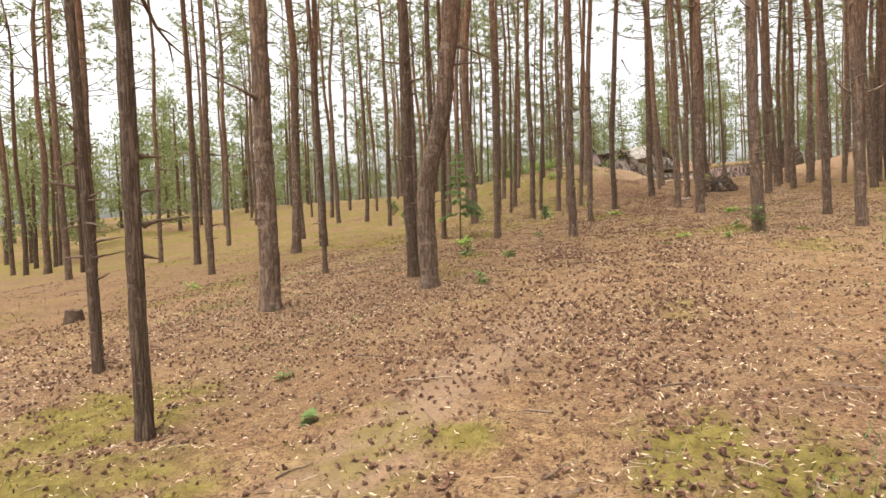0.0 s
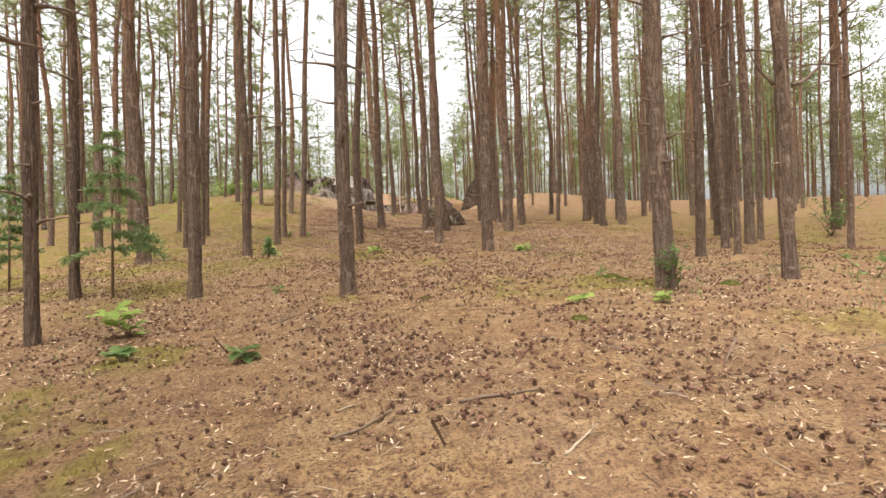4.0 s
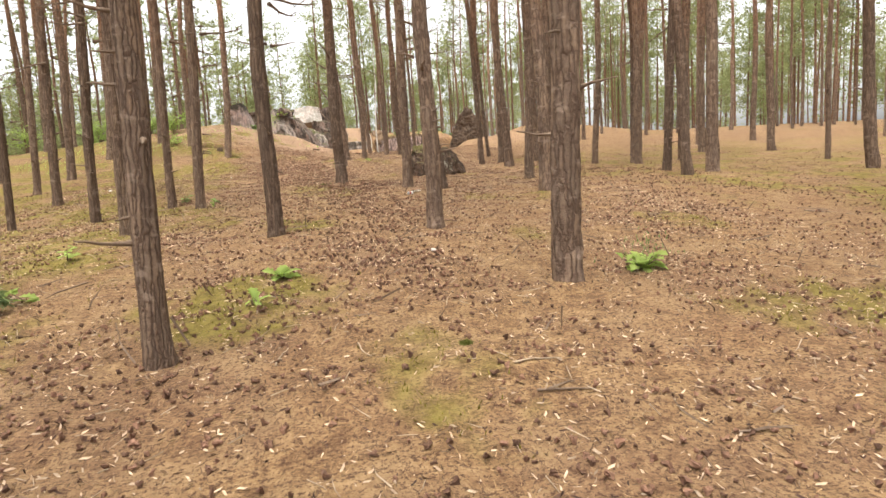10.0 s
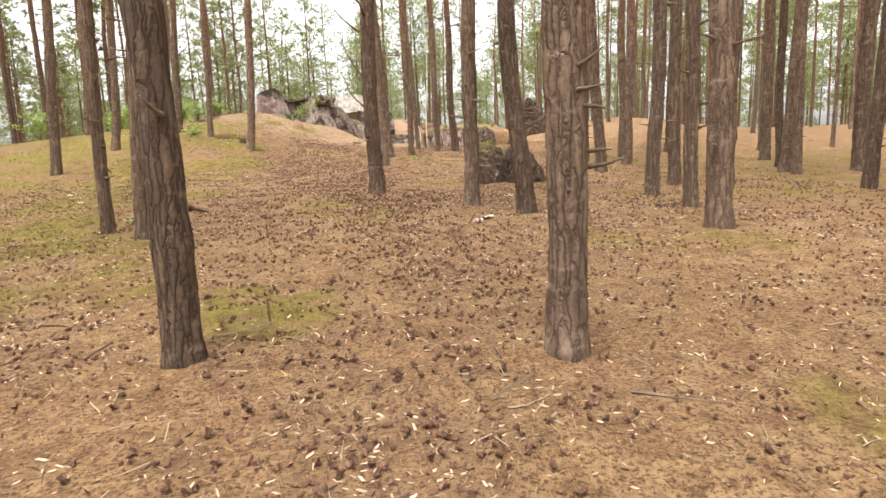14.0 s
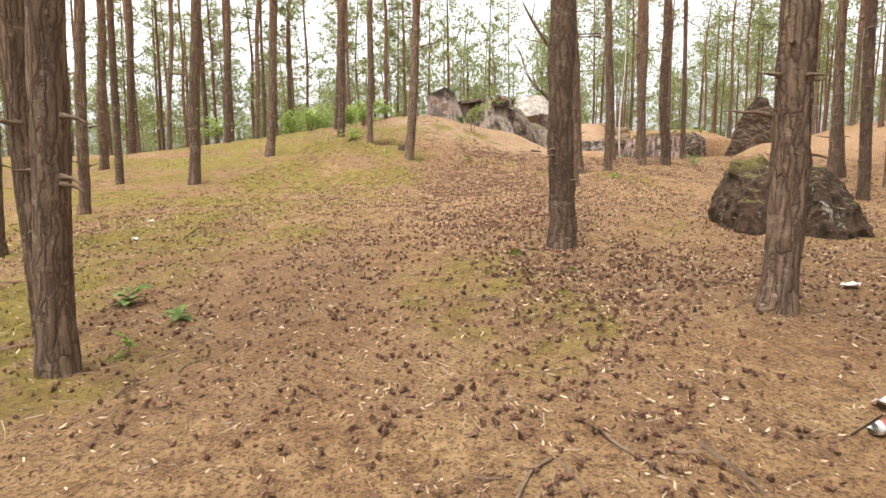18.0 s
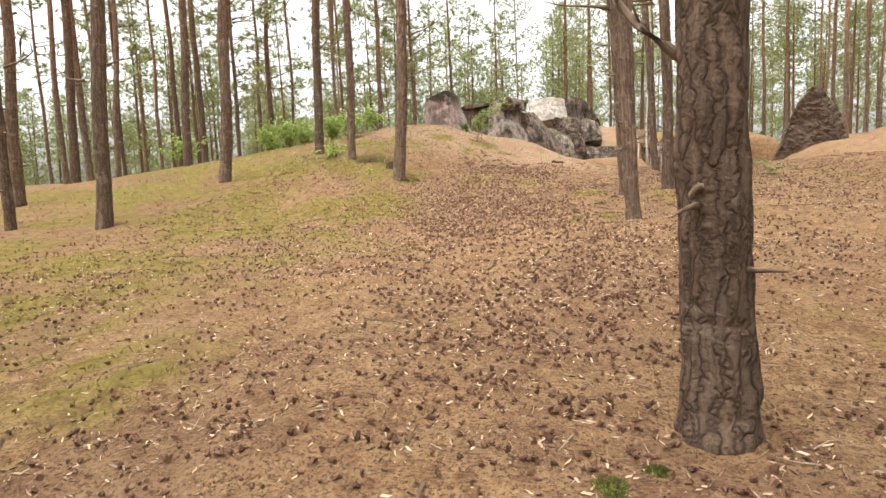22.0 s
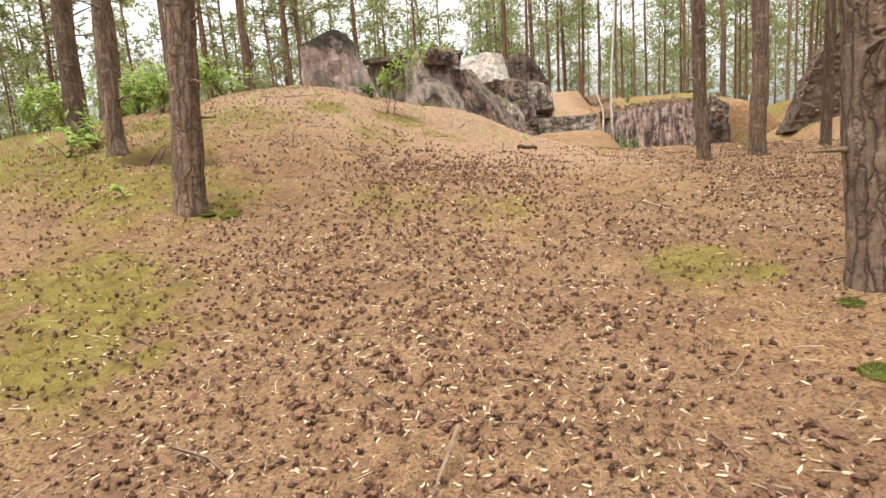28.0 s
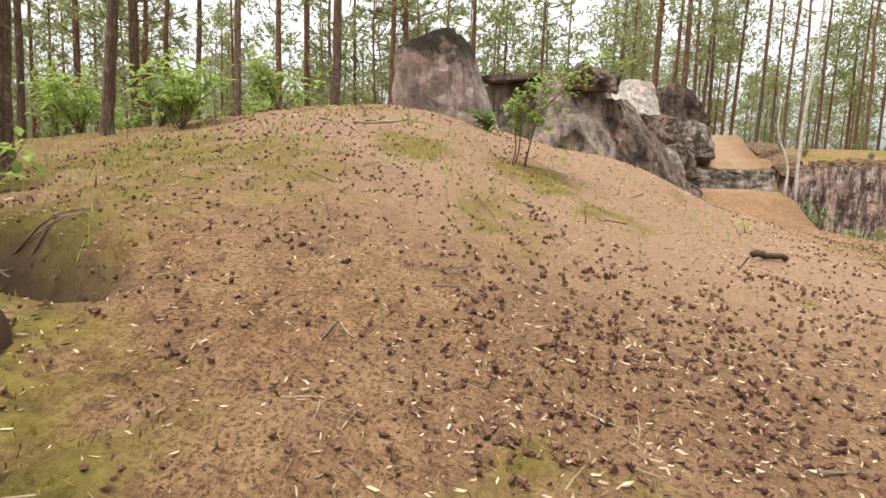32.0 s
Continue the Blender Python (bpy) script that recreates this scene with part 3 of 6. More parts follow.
def trunk_mesh(seed, n, rings, crook=0.0):
    """A pine stem 0.30 m thick at breast height, with root flare and scaly bark."""
    heights = [TALL * (i / (rings - 1)) ** 1.6 for i in range(rings)]
    verts, faces = [], []
    off = Vector((seed * 7.3, seed * 3.1, 0))
    for z in heights:
        s = z / TALL
        cx, cy = stem_line(seed, z, crook)
        rad = 0.15 * (1.02 - 0.62 * s - 0.3 * s**4) * (1 + 0.2 * math.exp(-max(z, 0) / 0.14))
        whorl = 1 + 0.075 * max(0, math.sin(z * 3.7 + seed + 1.5 * math.sin(z * 1.7 + seed))) ** 12
        for k in range(n):
            t = 2 * math.pi * k / n
            p = Vector((math.cos(t), math.sin(t), 0))
            f = 1 + 0.07 * noise.noise(p * 1.3 + Vector((0, 0, z * 0.7)) + off)
            if n > 12:
                f += 0.10 * noise.noise(p * 4 + Vector((0, 0, z * 2.0)) + off) + 0.11 * noise.noise(p * 9 + Vector((0, 0, z * 4)) + off)
                # loose plates, each standing off by its own amount
                turn = t * 2.1 + 0.5 * noise.noise(p * 2 + Vector((0, 0, z * 1.3)) + off)
                step = z * 4.2 + 0.8 * noise.noise(p * 3 + Vector((0, 0, z * 2.5)) - off)
                f += 0.06 * noise.cell(Vector((math.floor(turn), step + 0.37 * math.floor(turn), seed * 1.7)))
                f += 0.12 * math.exp(-z / 0.12) * noise.noise(p * 2.2 + off)
            verts.append((cx + p.x * rad * f * whorl, cy + p.y * rad * f * whorl, z - (0.25 if z == 0 else 0)))
    for i in range(rings - 1):
        for k in range(n):
            q = i * n
            faces.append((q + k, q + (k + 1) % n, q + n + (k + 1) % n, q + n + k))
    faces.append(tuple((rings - 1) * n + k for k in range(n)))
    me = mesh_of("pine_trunk", verts, faces, BARK)
    STEM_SEEDS[me.name] = seed
    return me


def branch_mesh(seed):
    """A dead, snapped side branch along +x."""
    r = random.Random(seed)
    s = Soup()
    length = r.choice((0.12, 0.2, 0.35, 0.7, 1.1, 1.6))
    pts, p, d = [], Vector((0, 0, 0)), Vector((1, 0, r.uniform(-0.25, 0.45))).normalized()
    steps = 5
    for i in range(steps + 1):
        pts.append(p.copy())
        p += d * length / steps
        d = (d + Vector((0, r.uniform(-0.25, 0.25), r.uniform(-0.2, 0.2)))).normalized()
    r0 = 0.016 + 0.010 * min(length, 1)
    s.tube(pts, [r0 * (1.5 - 0.5 * i if i < 1 else 1 - 0.75 * i / steps) for i in range(steps + 1)], 5)
    if length > 0.6:
        for i in (2, 3, 4):
            e = (rand_dir(r) * 0.7 + d).normalized() * length * r.uniform(0.15, 0.35)
            s.tube([pts[i], pts[i] + e * 0.5, pts[i] + e + Vector((0, 0, -0.03))], [r0 * 0.4, r0 * 0.3, r0 * 0.12], 4)
    return s.mesh("dead_branch", DEADWOOD)


def crown_mesh(seed, low=8.5, clumps=150, blades=8, wide=1.0):
    """Live limbs with tufts of needles."""
    r = random.Random(seed)
    s = Soup()
    needles_v, tips = [], []
    z = low
    while z < TALL + 0.2:
        k = (TALL + 0.4 - z) / (TALL + 0.4 - low)
        reach = (0.5 + 1.9 * k ** 0.6) * r.uniform(0.6, 1.1)
        a = r.uniform(0, 6.28)
        d = Vector((math.cos(a), math.sin(a), r.uniform(0.05, 0.5)))
        p = Vector((0, 0, min(z, TALL - 0.1)))
        pts = [p]
        for i in range(3):
            pts.append(pts[-1] + d * reach / 3)
            d = (d + Vector((r.uniform(-0.3, 0.3), r.uniform(-0.3, 0.3), r.uniform(-0.15, 0.3)))).normalized()
        s.tube(pts, [0.035, 0.025, 0.016, 0.007], 4, 0, False)
        tips += [(pts[i] * (1 - u) + pts[i + 1] * u) for i, u in ((1, 0.4), (1, 0.9), (2, 0.3), (2, 0.7), (2, 1.0), (2, 1.0))]
        z += r.uniform(0.18, 0.42)
    for i in range(clumps):
        c = r.choice(tips) + rand_dir(r) * r.uniform(0.05, 0.42)
        axis = (rand_dir(r) + Vector((0, 0, 0.7))).normalized()
        for _ in range(blades):
            w = (rand_dir(r) + axis * 0.6).normalized()
            side = w.cross(rand_dir(r)).normalized() * r.uniform(0.02, 0.036) * wide
            b = c + w * 0.02
            e = c + w * r.uniform(0.16, 0.32) * wide
            s.face((b - side, b + side, e), 1)
    return s.mesh("pine_crown", [DEADWOOD, NEEDLE], flat=True)


TRUNKS = [trunk_mesh(k, 28, 96) for k in range(7)]
MID_TRUNKS = [trunk_mesh(40 + k, 13, 34) for k in range(6)]
THIN_TRUNKS = [trunk_mesh(20 + k, 8, 16) for k in range(5)]
BRANCHES = [branch_mesh(k) for k in range(14)]
SHORT_BRANCHES = sorted(BRANCHES, key=lambda me: max(v.co.x for v in me.vertices))[:7]
CROWNS = [crown_mesh(k, low, c) for k, (low, c) in enumerate(((9.6, 170), (10.8, 150), (9.0, 190), (11.5, 140), (10.2, 165), (8.2, 200)))]


FULL_CROWNS = [crown_mesh(30 + k, low, c, 11, 1.3) for k, (low, c) in enumerate(((5.0, 220), (6.5, 200), (4.0, 230), (7.5, 190), (5.5, 210)))]


CROOKED = trunk_mesh(77, 28, 84, 0.22)


def pine(x, y, d, lx=0.0, ly=0.0, near=True, seed=0, stretch=1.0, bent=False):
    r = random.Random(seed)
    z = floor_z(x, y)
    tree = new("pine_tree")
    lean = Matrix(((1, 0, lx, 0), (0, 1, ly, 0), (0, 0, 1, 0), (0, 0, 0, 1)))
    tree.matrix_world = Matrix.Translation((x, y, z - 0.02))
    k = d / 0.345
    trunk = part("trunk", r.choice(THIN_TRUNKS if not near else TRUNKS if abs(x + 0.5) < 7 and y < 50 else MID_TRUNKS), tree)
    turn = Matrix.Rotation(r.uniform(0, 6.28), 4, "Z")
    size = Matrix.Diagonal((k, k, stretch, 1))
    trunk.matrix_local = lean @ size @ turn
    if bent:
        trunk.data = CROOKED
        trunk.matrix_local = Matrix.Diagonal((k, k, 1, 1))
        lean = Matrix.Translation((0.7, 0, 0))
    crown = part("crown", r.choice(FULL_CROWNS if not near and x <= 3 and y > 46 else CROWNS), tree)
    wide = r.uniform(0.85, 1.2)
    crown.matrix_local = lean @ Matrix.Diagonal((wide, wide, stretch, 1)) @ Matrix.Rotation(r.uniform(0, 6.28), 4, "Z")
    if near:
        for _ in range(r.randint(11, 16) if abs(x + 0.5) < 7 else r.randint(8, 11)):
            h = r.choice((r.uniform(0.7, 2.5), r.uniform(1.5, 4), r.uniform(2, 7.5)))
            a = r.uniform(0, 6.28)
            rad = 0.15 * k * (1.0 - 0.6 * h / TALL)
            b = part("dead_branch", r.choice(SHORT_BRANCHES if h < 3.2 else BRANCHES), tree)
            mid = Vector((*stem_line(STEM_SEEDS[trunk.data.name], h / (1.0 if bent else stretch), 0.22 if bent else 0.0), 0)) * k
            mid = mid if bent else turn @ mid
            b.matrix_local = (Matrix() if bent else lean) @ Matrix.Translation((mid.x + 0.85 * rad * math.cos(a), mid.y + 0.85 * rad * math.sin(a), h)) @ Matrix.Rotation(a, 4, "Z")
    thick = "slender" if d < 0.2 else "stout" if d > 0.32 else "tall"
    tagged(tree, f"{thick} scots pine with scaly grey-brown bark and dead branch stubs", "tree", "pines of the forest")
    return tree


PINES_A = [
    (-2.88, 3.18, 0.14, 0.014, 0.006), (-5.08, 4.39, 0.13, -0.038, -0.016), (-5.25, 7.52, 0.36, 0.015, 0.006), (-3.09, 9.13, 0.36, 0.086, 0.008),
    (-13.17, 10.08, 0.27, 0.021, 0.009), (-3.87, 10.11, 0.25, -0.005, -0.002), (-4.13, 10.73, 0.16, 0.009, 0.001), (-6.59, 11.07, 0.13, -0.019, -0.002),
    (-11.29, 12.28, 0.21, 0.018, 0.008), (-4.81, 13.32, 0.16, 0.032, -0.005), (4.34, 13.4, 0.22, -0.02, 0.003), (2.57, 13.46, 0.27, 0.023, -0.01),
    (-14.42, 14.78, 0.26, 0.005, 0.002), (-1.51, 14.92, 0.24, 0.018, -0.003), (-3.73, 15.45, 0.21, 0.043, -0.007), (-5.66, 16.15, 0.17, 0.034, -0.006),
    (-11.26, 16.15, 0.36, 0.013, 0.005), (5.86, 16.42, 0.13, 0, 0), (5.13, 16.5, 0.2, -0.02, 0.003),
]
PINES_B = [
    (4.46, 16.59, 0.21, -0.014, -0.001), (8.65, 16.71, 0.14, -0.033, 0.015), (-18.62, 16.88, 0.21, 0.019, 0.008), (-26.94, 17.58, 0.36, 0.029, 0.012),
    (-11.39, 18, 0.36, 0.012, 0.001), (6.76, 18.01, 0.19, -0.061, 0.019), (7.74, 18.47, 0.25, 0.008, -0.001), (-1.55, 18.63, 0.19, 0.073, -0.023),
    (1.72, 19.54, 0.3, 0.007, -0.002), (9.06, 19.76, 0.18, 0.015, -0.006), (-3.87, 20.52, 0.23, 0.037, -0.006), (8.84, 20.71, 0.22, 0.025, -0.011),
    (-6.31, 20.97, 0.36, 0.037, -0.006), (9.16, 21.59, 0.23, -0.064, 0.02), (1.09, 22.88, 0.27, -0.035, 0.006), (-15.86, 22.76, 0.31, -0.005, 0),
    (-1.2, 23.08, 0.24, 0.082, -0.014), (11.04, 23.81, 0.29, -0.02, 0.003), (-21.67, 23.92, 0.28, 0.012, 0.005),
]
PINES_C = [
    (-3.71, 24.67, 0.22, 0.09, -0.032), (-12.72, 25.93, 0.24, 0, 0), (-6.79, 26.08, 0.16, 0.06, -0.005),
    (4.15, 26.18, 0.35, -0.011, 0.002), (12.7, 26.37, 0.32, -0.061, 0.019), (-46.09, 26.57, 0.36, 0.042, 0.017), (-4.92, 26.65, 0.2, 0.09, -0.033),
    (-6.41, 26.71, 0.15, 0.083, -0.007), (-3.16, 27.42, 0.23, 0.087, -0.015), (8.38, 27.46, 0.31, -0.052, 0.009), (4.74, 27.88, 0.24, 0.009, -0.001),
    (9.4, 27.89, 0.36, -0.006, 0.002), (-3.88, 28.02, 0.19, 0.09, -0.02), (2.22, 28.19, 0.31, -0.081, -0.008), (-27.57, 28.25, 0.26, 0, 0),
    (-10.43, 28.58, 0.31, 0.038, -0.006), (8.78, 29, 0.26, 0.067, -0.03), (1.56, 29.41, 0.29, -0.038, -0.008),
]
PINES_D = [
    (14.57, 29.52, 0.17, 0, 0), (-16.19, 29.59, 0.29, 0, 0), (5.04, 29.74, 0.28, 0.01, 0.001),
    (-9.84, 29.95, 0.28, 0.034, -0.006), (-18.63, 30.27, 0.32, 0.001, 0.001), (-7.17, 30.38, 0.23, 0.087, 0.008),
    (6.25, 31.18, 0.28, 0.001, 0), (22.26, 31.51, 0.17, 0, 0), (-0.1, 31.74, 0.36, -0.017, -0.004),
    (9.53, 31.77, 0.25, -0.01, 0.002), (11.34, 32.03, 0.36, -0.002, 0), (9.92, 32.64, 0.36, 0.074, -0.033), (8.75, 33.28, 0.24, 0.056, -0.025),
    (10.64, 33.81, 0.24, -0.048, 0.004), (-9.2, 33.83, 0.23, 0.076, 0.016), (-21.61, 33.98, 0.33, -0.004, 0),
]
PINES_E = [
    (16.9, 34.46, 0.33, -0.018, 0.006), (6.15, 34.98, 0.34, -0.09, -0.009), (-12.51, 35.78, 0.27, 0.073, 0.015),
    (14.9, 35.99, 0.32, 0.055, -0.024), (11.95, 36.23, 0.36, 0.013, -0.002), (5.63, 36.98, 0.23, -0.089, -0.019),
    (8.13, 37.75, 0.36, 0.003, -0.001), (6.77, 38.07, 0.29, 0.026, -0.008), (0.17, 38.15, 0.25, -0.083, -0.01),
    (-22.86, 38.5, 0.26, 0, 0), (-12.56, 38.54, 0.24, 0.081, 0.008), (-10.17, 38.55, 0.34, 0.068, 0.016),
    (8.56, 39.09, 0.31, -0.027, 0.002), (7.37, 39.55, 0.31, -0.009, 0.001),
]
PINES_F = [
    (14.57, 40.2, 0.15, 0, 0), (17.69, 40.24, 0.18, 0, 0), (6.48, 40.39, 0.25, -0.071, -0.015), (0.35, 40.9, 0.31, -0.09, -0.013),
    (1.15, 41.08, 0.24, -0.064, -0.011), (7.19, 41.48, 0.2, -0.073, -0.015), (-15.98, 41.66, 0.34, 0.09, 0.023), (-10.29, 43.01, 0.36, 0.066, 0.011),
    (-5.18, 43.07, 0.34, 0.048, 0.005), (2.4, 43.63, 0.24, -0.077, -0.013), (3.27, 44.58, 0.35, -0.054, -0.009), (-7.24, 45.01, 0.27, 0.09, 0.012),
    (14.03, 45.41, 0.25, 0, 0), (-16.86, 46.26, 0.24, 0.09, 0.017), (-18.8, 46.31, 0.36, 0.059, 0.012), (-9.03, 46.59, 0.34, 0.05, 0.006),
    (21.11, 46.91, 0.32, 0, 0), (-14.76, 47.35, 0.35, 0.052, 0.011), (1.86, 47.86, 0.25, -0.09, -0.013),
]
PINES_G = [
    (12.42, 48.01, 0.17, 0, 0), (2.86, 48.05, 0.31, -0.058, -0.006), (-13.78, 48.21, 0.24, 0.09, 0.011), (-20.41, 48.6, 0.33, 0, 0),
    (4.68, 49.22, 0.21, -0.057, -0.01), (-10.4, 49.29, 0.2, 0.09, 0.034), (27.72, 50.6, 0.29, 0, 0),
    (-24.79, 51.6, 0.32, 0, 0), (-18.44, 53.6, 0.34, 0, 0), (21.23, 53.82, 0.25, 0, 0), (-21.74, 56.1, 0.32, 0, 0),
    (-27.48, 56.6, 0.24, 0, 0), (15.33, 56.68, 0.26, 0, 0), (-25.08, 58.6, 0.25, 0, 0), (-16.17, 58.6, 0.21, 0, 0),
    (11.73, 59.89, 0.22, 0, 0), (15.51, 59.94, 0.31, 0, 0), (-19.96, 61.6, 0.28, 0, 0),
]
PINES_H = [
    (14.17, 64.6, 0.32, 0, 0),
]
PINES = PINES_A + PINES_B + PINES_C + PINES_D + PINES_E + PINES_F + PINES_G + PINES_H


ruin_free = lambda x, y: (-9.5 < x < 12 and 46 < y < 74) or (-9.5 < x < 14.5 and 46 < y < 61)
spots = [(p[0], p[1]) for p in PINES]
rnd = random.Random(11)
for i, (px, py, pd, plx, ply) in enumerate(PINES):
    pine(px, py, pd, plx, ply, True, 100 + i, rnd.uniform(0.9, 1.1), bent=(px, py) == (-3.09, 9.13))
tries = 0
extra = 0
while tries < 9000 and len(spots) < 298:
    tries += 1
    x, y = rnd.uniform(-36, 38), rnd.uniform(-12, 88)
    inside = -9.5 < x < 10.5 and -3 < y < 50
    if inside or ruin_free(x, y) or abs(x) > 14 + 0.75 * (y + 14):
        continue
    far = math.hypot(x, max(0, y - 45)) > 16
    if min((x - a) ** 2 + (y - b) ** 2 for a, b in spots) < (2.7 if y < 80 else 3.0) ** 2:
        continue
    spots.append((x, y))
    extra += 1
    pine(x, y, rnd.uniform(0.16, 0.34), rnd.uniform(-0.035, 0.035), rnd.uniform(-0.03, 0.03), not far, 900 + extra, rnd.uniform(0.8, 1.12))

# ---- ground sheet ----
def axis_steps(lo, hi, step, out_lo, out_hi):
    mid = np.arange(lo, hi + 1e-6, step)
    g = np.cumsum(step * 1.16 ** np.arange(1, 60))
    a, b = g[g < lo - out_lo], g[g < out_hi - hi]
    return np.concatenate([(lo - a)[::-1], mid, hi + b])


def hollow_dark_at(x, y):
    """Weight of the darkest ground colour, centred on the hollows under the roots."""
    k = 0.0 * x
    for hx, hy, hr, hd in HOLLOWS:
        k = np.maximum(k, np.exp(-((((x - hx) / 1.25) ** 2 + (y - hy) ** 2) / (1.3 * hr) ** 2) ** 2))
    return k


xs, ys = axis_steps(-10, 10, 0.14, -600, 600), axis_steps(-2.5, 71, 0.15, -300, 900)
gx, gy = np.meshgrid(xs, ys)
gz = np.where((gx > -13) & (gx < 13) & (gy > -4) & (gy < 71), surface(gx, gy), lie(gx, gy))
nx, ny = len(xs), len(ys)
idx = np.arange(nx * ny).reshape(ny, nx)
quads = np.stack([idx[:-1, :-1], idx[:-1, 1:], idx[1:, 1:], idx[1:, :-1]], -1).reshape(-1, 4)
gme = big_mesh("ground", np.stack([gx, gy, gz], -1).reshape(-1, 3), quads, FLOOR, True)
for key, values in (("moss", moss_at(gx, gy)), ("bare", bare_at(gx, gy)), ("duff", np.clip(cones_at(gx, gy), 0, 1)), ("hollow_dark", hollow_dark_at(gx, gy))):
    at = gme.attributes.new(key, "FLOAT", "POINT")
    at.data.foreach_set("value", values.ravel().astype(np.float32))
ground = tagged(new("ground", gme), "forest floor of brown pine needles with moss patches", "ground", kind="structure")


# ---- the ruin ----
def chunk(name, corners, mat, label, rough=0.06, cuts=5, seed=0, category="concrete fragment", group="", ripple=1.0, fold=0.0):
    """A broken block: the hull of its corners, with a chipped and weathered skin."""
    bm = bmesh.new()
    for c in corners:
        bm.verts.new(c)
    bmesh.ops.convex_hull(bm, input=bm.verts[:])
    for v in [v for v in bm.verts if not v.link_faces]:
        bm.verts.remove(v)
    for _ in range(cuts):
        long = [e for e in bm.edges if e.calc_length() > 0.11]
        if not long or len(bm.verts) > 7500:
            break
        bmesh.ops.subdivide_edges(bm, edges=long, cuts=1)
        bmesh.ops.triangulate(bm, faces=[f for f in bm.faces if len(f.verts) > 3])
    bm.normal_update()
    off = Vector((seed * 3.7, seed * 1.9, seed * 2.3))
    for v in bm.verts:
        p = v.co
        n = noise.noise(p * 0.9 * ripple + off) * 0.8 + noise.noise(p * 2.6 * ripple + off) * 0.5 + noise.noise(p * 6 + off) * 0.35 + noise.noise(p * 14 + off) * 0.2
        n += 1.3 * (min(0.22, abs(noise.noise(p * 1.5 * ripple - off))) - 0.14) + 0.95 * (min(0.2, abs(noise.noise(p * 4.3 + off))) - 0.12)
        n += fold * (noise.noise(Vector((p.x * 3.2, p.y * 3.2, p.z * 0.7)) + off) + 0.5 * noise.noise(Vector((p.x * 8, p.y * 8, p.z * 1.6)) + off))
        v.co = p + v.normal * n * rough
    me = bpy.data.meshes.new(name)
    bm.to_mesh(me)
    bm.free()
    me.materials.append(mat)
    me.polygons.foreach_set("use_smooth", np.zeros(len(me.polygons), bool))
    return tagged(new(name, me), label, category, group)


RUIN = "blown-up bunker"
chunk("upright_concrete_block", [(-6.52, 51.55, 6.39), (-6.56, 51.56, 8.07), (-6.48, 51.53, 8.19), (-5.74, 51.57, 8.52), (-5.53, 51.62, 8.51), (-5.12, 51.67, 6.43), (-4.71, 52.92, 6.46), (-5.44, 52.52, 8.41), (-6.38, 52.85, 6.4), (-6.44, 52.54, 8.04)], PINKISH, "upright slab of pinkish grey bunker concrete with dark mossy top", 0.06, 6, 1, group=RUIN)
chunk("bunker_wall", [(-5.58, 54.99, 6.48), (-5.63, 55.08, 8.15), (-4.43, 55.16, 8.25), (-4.33, 55.17, 6.52), (-5.42, 57.15, 6.51), (-5.49, 57.14, 8.23), (-4.23, 57.53, 8.33), (-4.16, 57.54, 6.34)], CONCRETE, "standing grey bunker wall streaked with black stains", 0.045, 6, 2, group=RUIN)
chunk("leaning_wall_block", [(-4.49, 54.55, 6.41), (-4.38, 54.8, 8.09), (-3.98, 54.84, 8.5), (-3.23, 55.14, 8.36), (-3.05, 54.93, 7.51), (-2.43, 54.93, 6.06), (-4.18, 56.51, 6.43), (-4.05, 56.28, 8.53), (-2.89, 56.47, 8.36), (-2.18, 56.48, 6.18), (-3.53, 54.48, 7.17)], CONCRETE, "bulging grey block leaning from the bunker wall", 0.07, 6, 22, group=RUIN)
chunk("overhanging_lump", [(-3.81, 54.53, 8.05), (-3.46, 54.47, 8.48), (-2.77, 54.72, 8.26), (-2.71, 54.67, 7.91), (-3.44, 55.65, 8.65), (-2.7, 55.64, 8.47), (-3.32, 55.45, 7.92)], DARK, "dark mossy lump overhanging the bunker wall", 0.14, 5, 23, group=RUIN)
chunk("bunker_roof_slab", [(-5.65, 54.56, 8.17), (-5.65, 54.56, 8.27), (-4.39, 54.95, 8.3), (-4.39, 54.95, 8.44), (-5.49, 57.14, 8.28), (-5.49, 57.14, 8.39), (-4.23, 57.63, 8.38), (-4.23, 57.63, 8.54)], DARK, "thin overhanging roof slab on the bunker wall", 0.05, 6, 3, group=RUIN)
chunk("tilted_concrete_slab", [(-3.22, 55.04, 7.81), (-2.8, 55.13, 7.93), (-1.15, 55.63, 5.89), (-2.32, 54.83, 5.96), (-2.46, 56.47, 8.06), (-0.93, 56.45, 6.12), (-2.03, 55.85, 7.33)], DARK, "dark broken slab sliding down beside the bunker wall", 0.08, 6, 4, group=RUIN)
chunk("pale_concrete_slab", [(-3.32, 64.53, 9.7), (-2.9, 64.04, 8.5), (-1.22, 64.25, 9.78), (-0.88, 63.99, 8.63), (-3.03, 66.29, 9.86), (-1.12, 66.25, 9.98), (-2.85, 66.3, 8.15), (-0.81, 66.25, 8.21), (-2.05, 64.38, 9.96)], WHITE, "pale whitish slab of bunker roof, tipped up", 0.07, 6, 5, group=RUIN)
chunk("dark_concrete_block", [(-1.27, 64.75, 9.58), (-0.39, 64.48, 9.84), (0.2, 64.72, 9.57), (0.93, 64.84, 8.5), (-1.1, 64.51, 8.18), (0.04, 66.49, 9.65), (-1.1, 66.5, 9.48), (1.11, 66.48, 8.28)], DARK, "dark mossy block of broken bunker roof", 0.06, 5, 6, group=RUIN)
